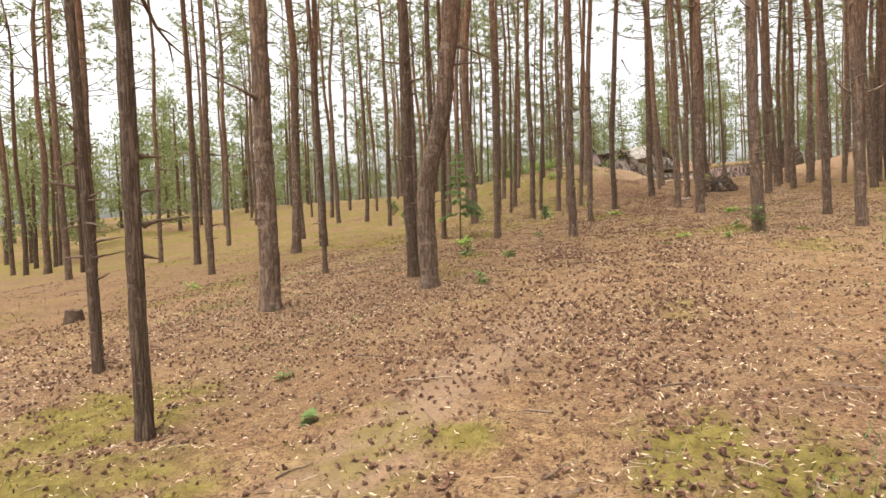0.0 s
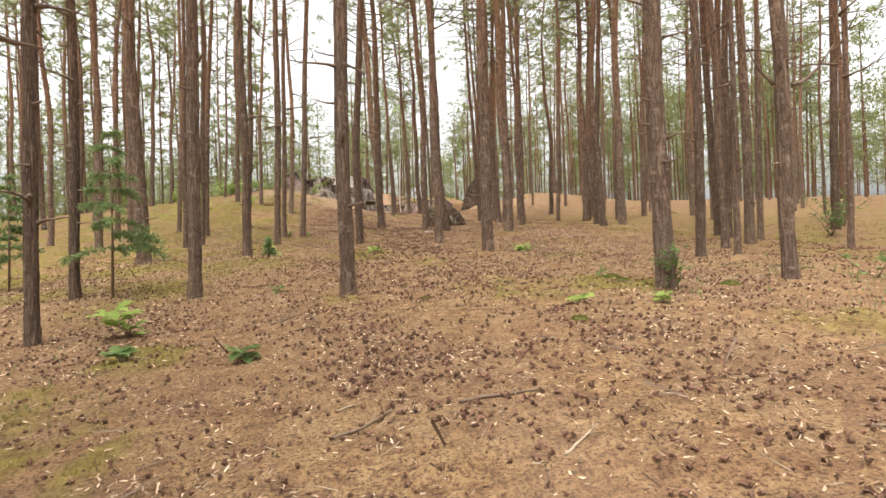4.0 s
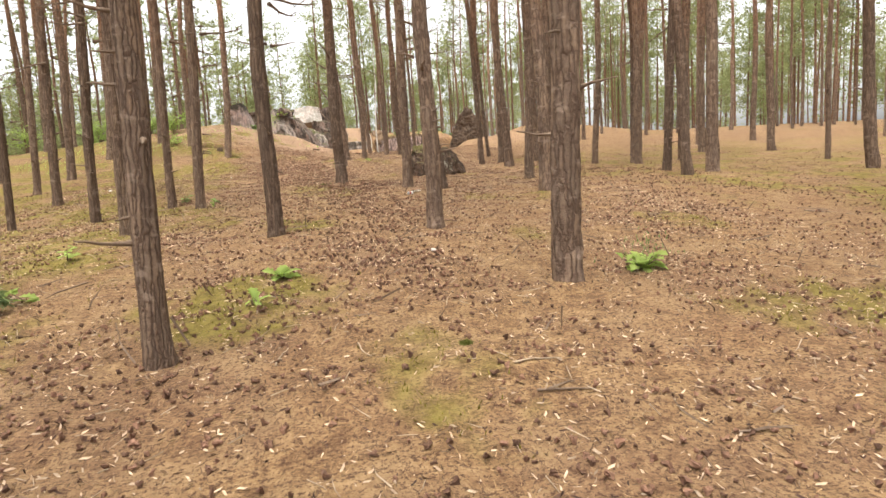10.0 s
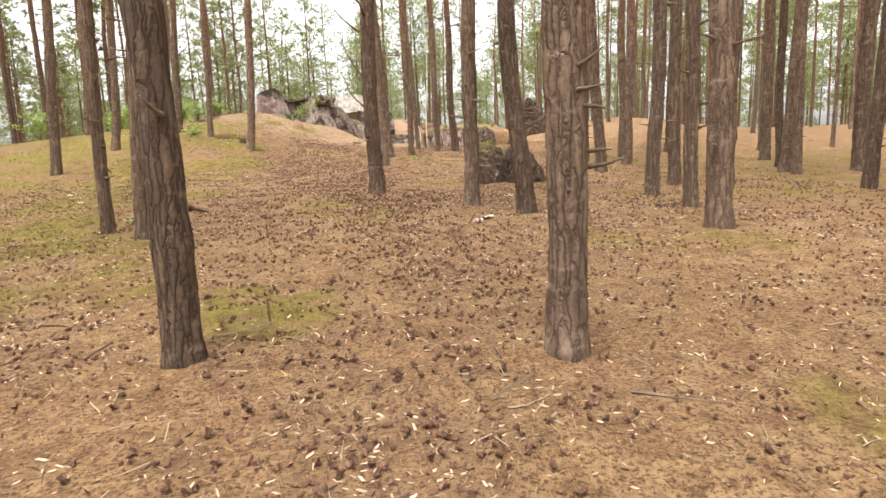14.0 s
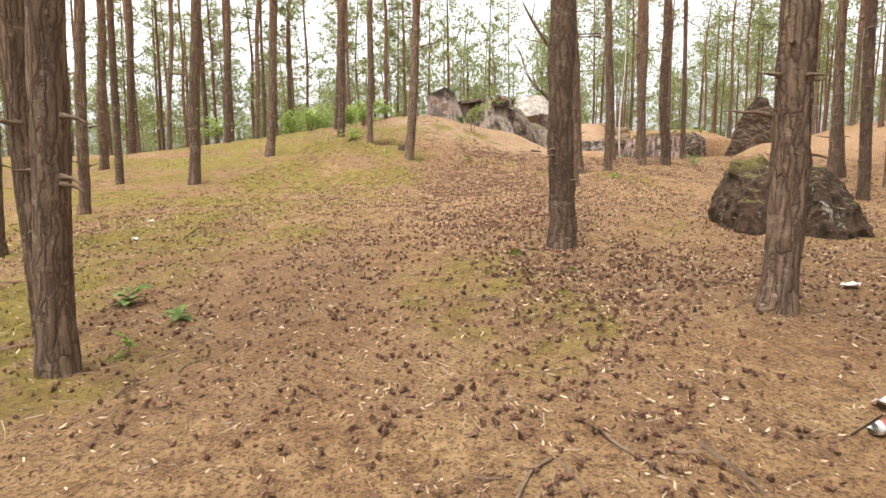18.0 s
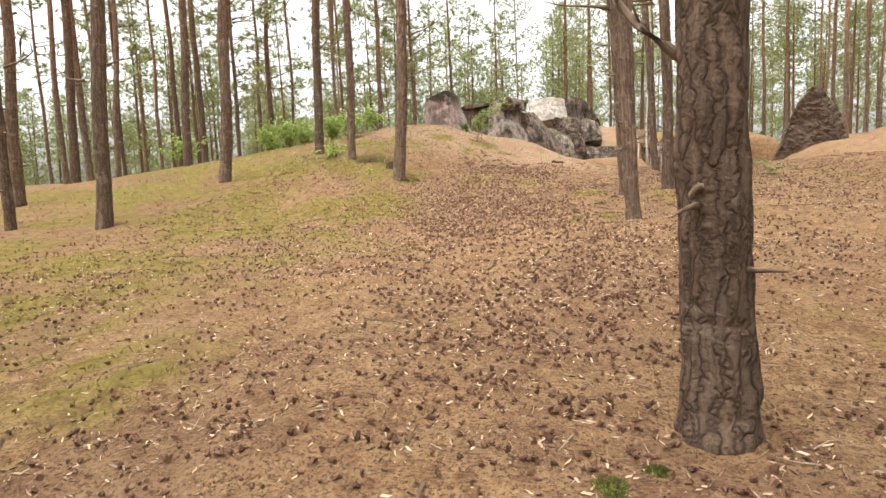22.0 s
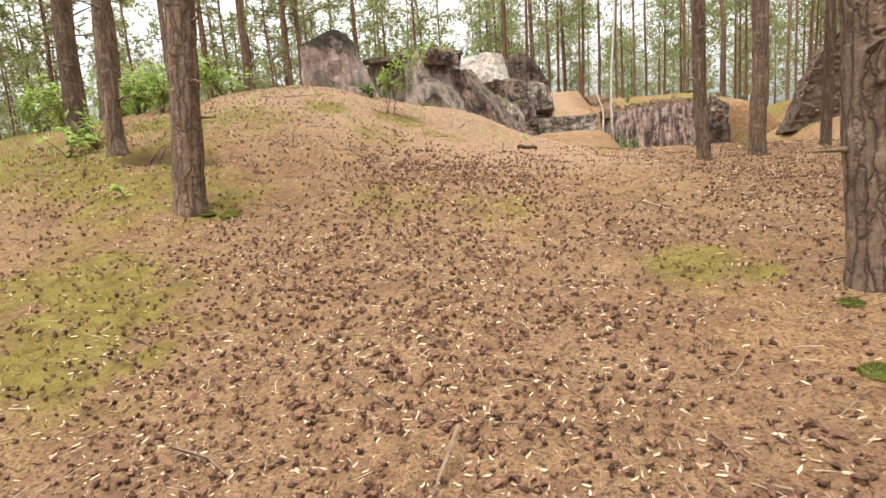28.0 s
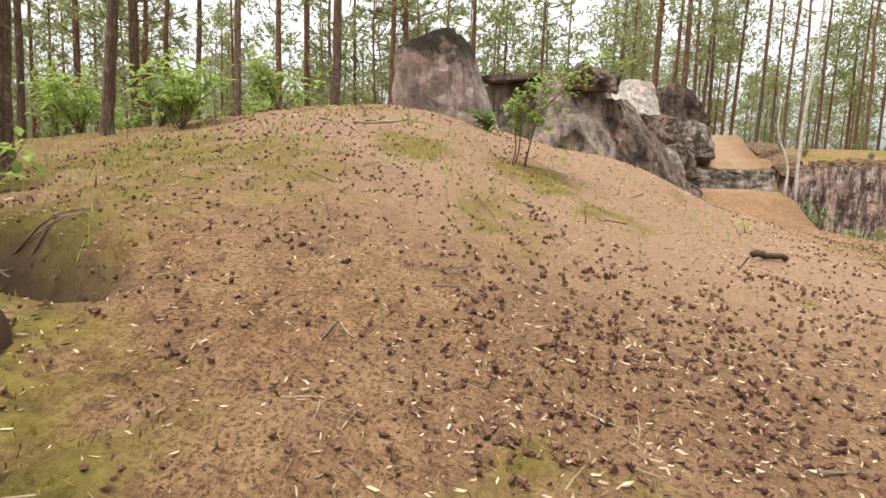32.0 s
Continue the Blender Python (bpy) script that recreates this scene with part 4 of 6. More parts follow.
chunk("concrete_rubble", [(-1.65, 63.26, 8.54), (-0.5, 63.49, 8.45), (-0.22, 63.24, 7.44), (-1.99, 63.27, 7.13), (-1.38, 64.38, 8.68), (-0.22, 64.49, 8.21), (-0.31, 64.12, 7.06), (-1.71, 64.53, 7.01)], DARK, "heap of dark broken concrete below the slab", 0.16, 5, 7, group=RUIN)
chunk("concrete_rubble", [(-2.08, 58.99, 7.39), (-0.92, 59.2, 7.09), (-0.56, 58.98, 6.08), (-2.03, 58.78, 5.8), (-1.83, 60.11, 7.64), (-0.79, 60.1, 6.99), (-0.41, 59.87, 5.86)], CONCRETE, "grey lump of broken concrete in the pit", 0.14, 5, 8, group=RUIN)
chunk("concrete_rubble", [(-1.08, 58.07, 6.29), (-0.38, 58.17, 6.08), (-0.3, 57.95, 5.38), (-1.22, 57.96, 5.35), (-0.89, 58.86, 6.42), (-0.18, 58.85, 5.86), (-1.09, 58.87, 5.37)], DARK, "small dark lump of broken concrete", 0.1, 4, 9, group=RUIN)
chunk("low_bunker_wall", [(-0.7, 64.0, 6.7), (2.9, 63.8, 6.75), (-0.7, 63.9, 4.6), (2.9, 63.7, 4.5), (-0.6, 65.0, 6.75), (2.9, 65.0, 6.8), (-0.6, 65.0, 4.6), (2.9, 65.0, 4.6)], CONCRETE, "low stub of concrete wall under the sandy bank", 0.12, 5, 10, group=RUIN)
chunk("sunken_bunker_wall", [(3.78, 65.75, 3.44), (3.64, 65.81, 6.78), (4.97, 65.14, 6.97), (5.09, 65.03, 3.46), (7.05, 65.19, 7.12), (7.16, 65.03, 3.53), (8.66, 65.72, 7.11), (8.88, 65.56, 3.6), (3.84, 68.06, 3.46), (3.73, 68.05, 6.66), (8.81, 67.95, 7.02), (8.92, 67.98, 3.62)], STREAKED, "sunken concrete wall with white and rusty streaks", 0.06, 6, 11, group=RUIN, fold=0.3)
chunk("concrete_rubble", [(5.99, 64.21, 4.24), (6.9, 64.1, 4.84), (7.67, 64.27, 4.58), (8.07, 64.08, 3.93), (6.0, 63.93, 3.86), (6.74, 65.21, 5.04), (7.88, 65.2, 4.69), (6.4, 65.22, 3.89)], CONCRETE, "lump of concrete fallen before the sunken wall", 0.1, 4, 41, group=RUIN)
chunk("concrete_rubble", [(1.09, 66.23, 5.11), (1.76, 66.04, 5.83), (2.39, 66.2, 5.68), (2.68, 66.2, 4.99), (1.44, 67.26, 5.93), (2.5, 67.25, 5.52), (1.29, 67.27, 4.95)], DARK, "dark lump of concrete at the foot of the sandy bank", 0.1, 4, 42, group=RUIN)
chunk("root_mat", [(3.15, 67.52, 4.98), (3.19, 67.32, 6.59), (3.82, 66.75, 7.11), (4.56, 66.45, 7.28), (4.73, 66.38, 5.02), (3.1, 69.94, 5.2), (3.32, 69.92, 7.28), (4.61, 69.53, 7.79), (3.45, 71.78, 7.68), (3.51, 71.8, 5.61), (4.76, 71.76, 7.91)], TURF, "dark earth bank matted with roots beside the birch", 0.12, 5, 71, category="earth", group=RUIN, ripple=2.2)
chunk("root_mat", [(3.67, 69.17, 7.65), (4.32, 68.78, 7.83), (4.71, 68.23, 6.92), (3.81, 68.62, 5.95), (3.81, 72.14, 8.35), (5.12, 71.75, 8.3), (3.87, 71.78, 6.36)], TURF, "dark root-matted earth between the sandy bank and the wall", 0.12, 5, 12, category="earth", group=RUIN, ripple=2.0)
chunk("concrete_rubble", [(-0.87, 64.25, 8.5), (0.02, 64.1, 8.59), (0.8, 64.47, 8.25), (1.09, 64.47, 7.24), (-0.94, 64.14, 7.04), (-0.71, 65.63, 8.59), (0.96, 65.6, 8.26), (1.13, 65.73, 6.99)], CONCRETE, "pale broken concrete under the dark block", 0.12, 5, 61, group=RUIN)
chunk("concrete_rubble", [(-1.4, 61.46, 7.08), (-0.56, 61.2, 7.41), (-0.05, 61.56, 7.0), (0.11, 61.57, 6.02), (-1.37, 61.24, 5.85), (-0.54, 62.66, 7.48), (0.13, 62.66, 6.03)], DARK, "dark broken lump on the edge of the pit", 0.12, 5, 62, group=RUIN)
chunk("concrete_rubble", [(-2.19, 57.29, 6.13), (-1.51, 56.93, 6.43), (-0.92, 57.15, 6.17), (-0.78, 57.16, 5.48), (-2.18, 56.95, 5.43), (-1.37, 58.07, 6.39), (-0.77, 57.95, 5.6)], CONCRETE, "pale chipped lump below the sliding slab", 0.1, 5, 63, group=RUIN)
chunk("concrete_rubble", [(8.0, 64.99, 6.62), (8.51, 64.88, 7.31), (9.16, 65.14, 6.97), (9.51, 65.34, 4.4), (8.0, 64.82, 3.94), (8.09, 67.77, 7.31), (9.38, 67.93, 7.0), (9.67, 67.57, 4.44)], DARK, "dark jagged mass of broken concrete beside the sunken wall", 0.16, 6, 13, group=RUIN, ripple=1.8)
for i, (x0, x1, z0, d) in enumerate(((3.55, 5.0, 6.85, 0.0), (4.7, 6.25, 7.04, -0.25), (5.95, 7.4, 7.12, -0.22), (7.15, 8.75, 7.14, 0.1))):
    y0 = 65.55 + d
    chunk("turf_edge", [(x0, y0 + 0.12, z0 - 0.12), (x0 + 0.25, y0 - 0.05, z0 - 0.2), (x1 - 0.2, y0 - 0.04, z0 - 0.16), (x1, y0 + 0.1, z0 - 0.1), (x0, y0 + 0.3, z0 + 0.1), (x1, y0 + 0.25, z0 + 0.1), (x0 + 0.1, y0 + 1.3, z0 + 0.22), (x1 - 0.1, y0 + 1.3, z0 + 0.22), (x0 + 0.2, y0 + 1.2, z0 - 0.2), (x1 - 0.1, y0 + 1.2, z0 - 0.2)], TURF, "ragged brown turf hanging over the sunken wall", 0.2, 5, 50 + i, category="turf", group=RUIN, ripple=2.6)
chunk("root_plate", [(8.65, 58.88, 5.3), (9.61, 58.86, 7.7), (10.39, 58.97, 8.66), (10.88, 59.1, 8.52), (11.83, 59.36, 7.27), (11.87, 58.96, 5.37), (9.3, 60.76, 5.33), (10.58, 60.72, 8.34), (12.07, 60.99, 5.49)], EARTH, "dark upturned mass of roots and earth", 0.15, 6, 15, category="root plate", ripple=1.0, fold=0.4)
LUMP = "two-lobed lump of old concrete"
chunk("mossy_boulder", [(2.14, 34.49, 3.04), (2.23, 34.05, 3.83), (2.42, 33.89, 4.26), (2.79, 33.84, 4.36), (3.08, 33.85, 4.08), (2.13, 33.02, 3.01), (2.45, 32.65, 3), (3.14, 32.82, 2.99), (2.4, 33.06, 3.59), (2.87, 33.12, 3.64), (2.53, 35.64, 3.17), (3.28, 35.76, 3.17), (2.75, 35.21, 4.17), (3.29, 35.01, 3.9)], BOULDER, "mossy dark brown lump of old concrete beside a pine", 0.11, 6, 16, "boulder", LUMP, 1.8, 0.5)
chunk("dark_boulder", [(2.86, 34.18, 3.03), (2.98, 33.85, 3.98), (3.35, 33.53, 4.18), (3.67, 33.64, 4.1), (4.04, 33.97, 3.76), (4.3, 34.3, 3.13), (2.82, 32.66, 2.89), (3.46, 32.46, 2.88), (4.04, 32.83, 2.94), (3.2, 32.8, 3.69), (3.62, 32.86, 3.63), (4.24, 35.45, 3.16), (3.17, 35.86, 3.17), (3.29, 35.22, 4.06), (3.82, 35.02, 3.84)], BOULDER, "dark broken lump of old concrete with a mossy top", 0.11, 6, 19, "boulder", LUMP, 1.5, 0.5)

# ---- distant woods: too many to count ----
def far_woods():
    r = np.random.RandomState(5)
    v, f, slot = [], [], []
    count = 0
    base = 0

    def add(pts, faces, m):
        nonlocal base
        v.append(np.asarray(pts, float))
        f.append(np.asarray(faces, int) + base)
        slot.append(np.full(len(faces), m))
        base += len(pts)

    ring = np.array([(math.cos(a), math.sin(a)) for a in np.linspace(0, 2 * math.pi, 6)[:-1]])
    for _ in range(20000):
        if count >= 800:
            break
        x, y = r.uniform(-120, 120), r.uniform(-45, 175)
        d = math.hypot(x, max(0, y - 52, -y))
        if d < (34 if y < 66 or x > 6 else 14) or d > 112 or r.rand() > (1.15 - d / 130) * (1.0 if x < 8 and y > 50 else 0.75):
            continue
        count += 1
        z, h, w = floor_z(x, y), r.uniform(13, 19), r.uniform(0.11, 0.18)
        shorter = x < -12 and y < 48
        h = 0.58 * h if shorter else h
        lean = r.uniform(-0.03, 0.03, 2)
        lo = np.column_stack([x + ring[:, 0] * w, y + ring[:, 1] * w, np.full(5, z - 0.3)])
        hi = np.column_stack([x + lean[0] * h + ring[:, 0] * w * 0.3, y + lean[1] * h + ring[:, 1] * w * 0.3, np.full(5, z + h)])
        tri = [(k, (k + 1) % 5, 5 + (k + 1) % 5) for k in range(5)] + [(k, 5 + (k + 1) % 5, 5 + k) for k in range(5)]
        add(np.concatenate([lo, hi]), tri, 0)
        seen = y > 22 and abs(x) < 20 + 0.9 * y
        clumps, blades = (52, 19) if seen else (20, 10)
        low = r.uniform(0.6, 2.5) if d > 58 else r.uniform(2.5, 8) if x > 6 else r.choice([1.5, 3.0, 5.0]) if d > 42 else r.uniform(3.5, 6)
        if x > 3 and y > 50:
            low = r.uniform(6, 11) if d < 58 else r.uniform(2.5, 7)
        if shorter:
            low = r.uniform(0.6, 2.0)
        u = r.rand(clumps)
        ch = z + low + (h + 0.4 - low) * u
        reach = (0.4 + 2.0 * (1 - u) ** 0.6) * np.sqrt(r.rand(clumps)) * r.uniform(0.8, 1.2)
        a = r.rand(clumps) * 6.283
        c = np.column_stack([x + lean[0] * (ch - z) + reach * np.cos(a), y + lean[1] * (ch - z) + reach * np.sin(a), ch])
        n = clumps * blades
        big = (0.8 + d / 105) * (1.0 if seen else 1.5)
        c = np.repeat(c, blades, 0) + r.normal(size=(n, 3)) * np.array((0.36, 0.36, 0.17)) * big
        way = r.normal(size=(n, 3)) + np.array((0, 0, 0.4))
        way /= np.linalg.norm(way, axis=1)[:, None]
        side = np.cross(way, r.normal(size=(n, 3)))
        side *= (0.055 * big / np.linalg.norm(side, axis=1))[:, None]
        pts = np.stack([c - side, c + side, c + way * (0.32 * big)], 1).reshape(-1, 3)
        add(pts, np.arange(3 * n).reshape(-1, 3), 1)
    me = big_mesh("distant_pines", np.concatenate(v), np.concatenate(f), BARK)
    me.materials.append(NEEDLE)
    me.polygons.foreach_set("material_index", np.concatenate(slot).astype(np.int32))
    return tagged(new("distant_pines", me), "distant pine woods with green crowns", "woods", kind="stuff")


far_woods()


# ---- litter on the floor ----
def scatter(name, template, faces, n, box, weight, size, mat, label, category, seed, lift=0.0, flat=False):
    """Copies of a small shape strewn over the floor where weight(x, y) lets them, joined into one object."""
    r = np.random.RandomState(seed)
    x, y = r.uniform(box[0], box[1], n), r.uniform(box[2], box[3], n)
    keep = r.rand(n) < weight(x, y)
    for sx, sy, sd in SOLID:
        keep &= (x - sx) ** 2 + (y - sy) ** 2 > sd * sd
    x, y = x[keep], y[keep]
    n = len(x)
    q = r.normal(size=(n, 4))
    if flat:
        q[:, 1:3] *= 0.22
    q /= np.linalg.norm(q, axis=1)[:, None]
    w, a, b, c = q.T
    rot = np.stack([1 - 2 * (b * b + c * c), 2 * (a * b - w * c), 2 * (a * c + w * b), 2 * (a * b + w * c), 1 - 2 * (a * a + c * c), 2 * (b * c - w * a), 2 * (a * c - w * b), 2 * (b * c + w * a), 1 - 2 * (a * a + b * b)], -1).reshape(-1, 3, 3)
    s = r.uniform(size[0], size[1], (n, 1, 1))
    pts = np.einsum("nij,kj->nki", rot, np.asarray(template, float)) * s
    pts += np.stack([x, y, surface(x, y) + lift * s[:, 0, 0]], -1)[:, None, :]
    k = len(template)
    tri = (np.asarray(faces, int)[None] + (np.arange(n) * k)[:, None, None]).reshape(-1, len(faces[0]))
    return tagged(new(name, big_mesh(name, pts.reshape(-1, 3), tri, mat)), label, category, kind="stuff")


SOLID = [(p[0], p[1], p[2] * 0.62) for p in PINES if -9 < p[0] < 9 and p[1] < 50]


def open_cone():
    """A squat open cone, 1 unit long: a knobbly egg of spread scales."""
    g = (1 + 5 ** 0.5) / 2
    raw = [(-1, g, 0), (1, g, 0), (-1, -g, 0), (1, -g, 0), (0, -1, g), (0, 1, g), (0, -1, -g), (0, 1, -g), (g, 0, -1), (g, 0, 1), (-g, 0, -1), (-g, 0, 1)]
    r = random.Random(8)
    v = [tuple(0.25 * c * k * w for c, k in zip(p, (0.95, 0.95, 1.15))) for p in raw for w in [r.choice((0.55, 0.85, 1.2))]]
    f = [(0, 11, 5), (0, 5, 1), (0, 1, 7), (0, 7, 10), (0, 10, 11), (1, 5, 9), (5, 11, 4), (11, 10, 2), (10, 7, 6), (7, 1, 8), (3, 9, 4), (3, 4, 2), (3, 2, 6), (3, 6, 8), (3, 8, 9), (4, 9, 5), (2, 4, 11), (6, 2, 10), (8, 6, 7), (9, 8, 1)]
    # every third face drawn out into a raised scale
    out = []
    for k, t in enumerate(f):
        if k % 3 == 0:
            m = [sum(v[i][c] for i in t) / 3 for c in range(3)]
            v.append(tuple(1.9 * c for c in m))
            n = len(v) - 1
            out += [(t[0], t[1], n), (t[1], t[2], n), (t[2], t[0], n)]
        else:
            out.append(t)
    return v, out


def small_cone():
    v = [(0, 0, -0.4), (0, 0, 0.5)] + [(0.38 * math.cos(t), 0.38 * math.sin(t), 0.12 * (-1) ** k - 0.05) for k, t in enumerate(np.arange(4) * math.pi / 2)]
    f = [(0, 2 + (k + 1) % 4, 2 + k) for k in range(4)] + [(1, 2 + k, 2 + (k + 1) % 4) for k in range(4)]
    return v, f


def beside(x, y):
    """1 along the way walked, 0 away from it."""
    return 1 - smooth(0.9, 2.0, np.abs(x + 0.2 + 2.2 * smooth(26, 43, y)))


def edge(x, y):
    return 1 - smooth(3.6, 6.2, np.abs(x + 1.0))


cv, cf = open_cone()
scatter("pine_cones", cv, cf, 70000, (-5.4, 2.8, 0.4, 48), lambda x, y: 0.85 * cones_at(x, y) * beside(x, y), (0.027, 0.056), CONE, "fallen open brown pine cones among needles", "pine cones", 31, 0.30)
cv, cf = small_cone()
scatter("pine_cones", cv, cf, 125000, (-9.5, 9, -0.5, 54), lambda x, y: 0.85 * cones_at(x, y) * (1 - beside(x, y)), (0.028, 0.053), CONE, "fallen brown pine cones farther off", "pine cones", 32, 0.30)
scatter("pine_cones", cv, cf, 60000, (-19, 19, 4, 56), lambda x, y: 0.7 * cones_at(x, y) * smooth(8.5, 10, np.abs(x)), (0.028, 0.05), CONE, "sparse pine cones deep among the trees", "pine cones", 39, 0.30)
flake = [(-0.5, -0.05, 0.05), (0.25, -0.13, 0.10), (0.5, 0.03, 0.02), (-0.2, 0.08, -0.06)]
scatter("bark_flakes", flake, [(0, 1, 3), (1, 2, 3)], 300000, (-8, 6, 0.3, 56), lambda x, y: 0.75 * cones_at(x, y) + 0.08, (0.012, 0.058), CHIP, "pale flakes of bark and dead leaves", "bark flakes", 33, 0.12, True)
scatter("bark_crumbs", flake, [(0, 1, 3), (1, 2, 3)], 150000, (-7, 5, 0.3, 56), lambda x, y: 0.5 * cones_at(x, y) + 0.25, (0.012, 0.05), BITS, "dark crumbs of bark and rotten cones", "bark crumbs", 38, 0.08, True)
straw = [(-0.5, -0.035, 0), (-0.5, 0.035, 0.0), (0.5, 0.0, 0.03)]
scatter("dry_needles", straw, [(0, 1, 2)], 150000, (-7, 5, 0.3, 57), lambda x, y: (0.85 - 0.4 * bare_at(x, y)) * edge(x, y), (0.03, 0.075), STRAW, "loose dry pine needles and grass stalks", "dry needles", 34, 0.10, True)
scatter("dry_needles", straw, [(0, 1, 2)], 70000, (-7, 5, 0.3, 52), lambda x, y: (0.85 - 0.7 * bare_at(x, y)) * edge(x, y), (0.03, 0.09), DARKSTRAW, "dark rotting needles and twigs", "dry needles", 35, 0.08, True)
twig = [(-0.5, -0.02, -0.015), (-0.5, 0.02, -0.015), (-0.5, 0, 0.02), (0.05, 0.06, -0.01), (0.05, 0.09, -0.01), (0.05, 0.075, 0.015), (0.5, 0.0, 0.0)]
twig_f = [(0, 1, 4), (0, 4, 3), (1, 2, 5), (1, 5, 4), (2, 0, 3), (2, 3, 5), (3, 4, 6), (4, 5, 6), (5, 3, 6)]
scatter("fallen_twigs", twig, twig_f, 20000, (-7, 6, 0.3, 54), lambda x, y: 0.5 * cones_at(x, y) + 0.1, (0.04, 0.2), PALEWOOD, "short pale fallen twigs", "twigs", 36, 0.06, True)
scatter("fallen_twigs", twig, twig_f, 2600, (-8, 7, 0.3, 52), lambda x, y: 0.4 + 0 * x, (0.12, 0.5), DEADWOOD, "grey fallen twigs", "twigs", 37, 0.05, True)


def moss_tufts():
    """Short upright moss and grass in the green patches."""
    r = np.random.RandomState(40)
    x, y = r.uniform(-9, 6, 330000), r.uniform(0, 52, 330000)
    keep = (r.rand(len(x)) < 0.95 * moss_at(x, y) ** 1.25) & (np.abs(x + 1.5) < 7.5)
    x, y = x[keep], y[keep]
    n = len(x)
    h, a = r.uniform(0.012, 0.045, n), r.uniform(0, 6.283, n)
    w = r.uniform(0.003, 0.007, n)
    z = surface(x, y) - 0.004
    tip = r.normal(size=(n, 2)) * 0.5 * h[:, None]
    p = np.stack([np.stack([x - w * np.cos(a), y - w * np.sin(a), z], -1), np.stack([x + w * np.cos(a), y + w * np.sin(a), z], -1), np.stack([x + tip[:, 0], y + tip[:, 1], z + h], -1)], 1)
    return tagged(new("moss", big_mesh("moss", p.reshape(-1, 3), np.arange(3 * n).reshape(-1, 3), MOSSY)), "yellow-green moss and short grass in patches", "moss", kind="stuff")


moss_tufts()


def grass_tufts(seed, n, box, spots, tall, mat, label):
    """Thin green blades in loose tufts round the given spots."""
    r = np.random.RandomState(seed)
    x, y = r.uniform(box[0], box[1], n), r.uniform(box[2], box[3], n)
    w = np.zeros(len(x))
    for mx, my, mr in spots:
        w = np.maximum(w, np.exp(-((x - mx) ** 2 + (y - my) ** 2) / mr**2))
    keep = r.rand(len(x)) < w * smooth(-0.2, 0.5, wave(x, y, 1.2, 8))
    x, y = x[keep], y[keep]
    n = len(x)
    h, a = r.uniform(tall[0], tall[1], n), r.uniform(0, 6.283, n)
    z = surface(x, y) - 0.01
    tip = r.normal(size=(n, 2)) * 0.35 * h[:, None]
    c, s = 0.006 * np.cos(a), 0.006 * np.sin(a)
    p = np.stack([np.stack([x - c, y - s, z], -1), np.stack([x + c, y + s, z], -1), np.stack([x + tip[:, 0], y + tip[:, 1], z + h], -1)], 1)
    return tagged(new("grass", big_mesh("grass", p.reshape(-1, 3), np.arange(3 * n).reshape(-1, 3), mat)), label, "grass", kind="stuff")


GRASS_A = (
    (-9.72, 46.2, 2.6), (-12.7, 42.84, 1.8), (-8.17, 48.17, 1.3), (-10.19, 46.36, 0.9), (-5.04, 52.62, 0.6), (4.6, 62.6, 0.9), (-4.26, 50.01, 0.5), (5.6, 67.2, 1.0),
    (8.2, 68.0, 1.0), (-5.26, 51.52, 0.6), (-3.38, 52.6, 0.6), (-5.6, 49.6, 0.9), (-3.3, 50.6, 0.8), (-6.8, 48.6, 1.0), (-4.4, 47.7, 0.7), (-2.2, 50.0, 0.7), (-8.83, 48.37, 1.2),
)
GRASS_B = (
    (-5.99, 7.47, 1.2), (-8.26, 10.35, 1.8), (-4.86, 11.46, 1), (3.29, 5.26, 0.8), (4.15, 8.03, 1.2), (2.01, 3.35, 0.6), (-0.31, 2.43, 0.5), (5.45, 10.82, 1.5),
    (5.69, 13.83, 1.5), (-3.21, 6.08, 0.8), (2.73, 13.25, 0.7), (3.28, 20.55, 0.6),
)
grass_tufts(41, 60000, (-14, 10, 38, 69), GRASS_A, (0.06, 0.26), LEAF, "thin green grass on the slope")
grass_tufts(42, 60000, (-10, 9, 1, 22), GRASS_B, (0.03, 0.13), DULL_LEAF, "low green grass and herbs among the needles")


# ---- sticks ----
STICKS_A = [
    (-1.43, 4.7, -0.95, 4.76), (0.73, 4.61, 1.15, 4.75), (-2.31, 5.39, -1.95, 5.35), (-1.33, 2.8, -1.26, 3.07), (-0.4, 9.5, -0.11, 9.75), (-1.6, 10.08, -1.22, 10.35), (-0.79, 10.32, -0.23, 10.31), (-1.57, 10.46, -1.41, 10.55),
    (-2.35, 13.24, -2.06, 13.71), (0.14, 11.61, 0.34, 11.52), (0.63, 12.01, 0.7, 11.85), (1.49, 15.61, 1.46, 15.32), (1.46, 15.32, 1.66, 15.07), (1.38, 15.66, 1.59, 15.56), (0.34, 15.89, 0.51, 15.88), (-0.97, 16.24, -0.71, 16.2),
    (1.39, 16.91, 1.66, 16.9), (0.66, 17.54, 0.97, 17.48), (-0.95, 18.71, -0.87, 18.93), (-0.78, 18.29, -0.72, 18.53), (0.65, 17.89, 0.95, 17.89), (-0.26, 18.54, -0.18, 18.34), (0.58, 22.25, 0.81, 22.34), (0.5, 24.45, 0.81, 24.54),
]
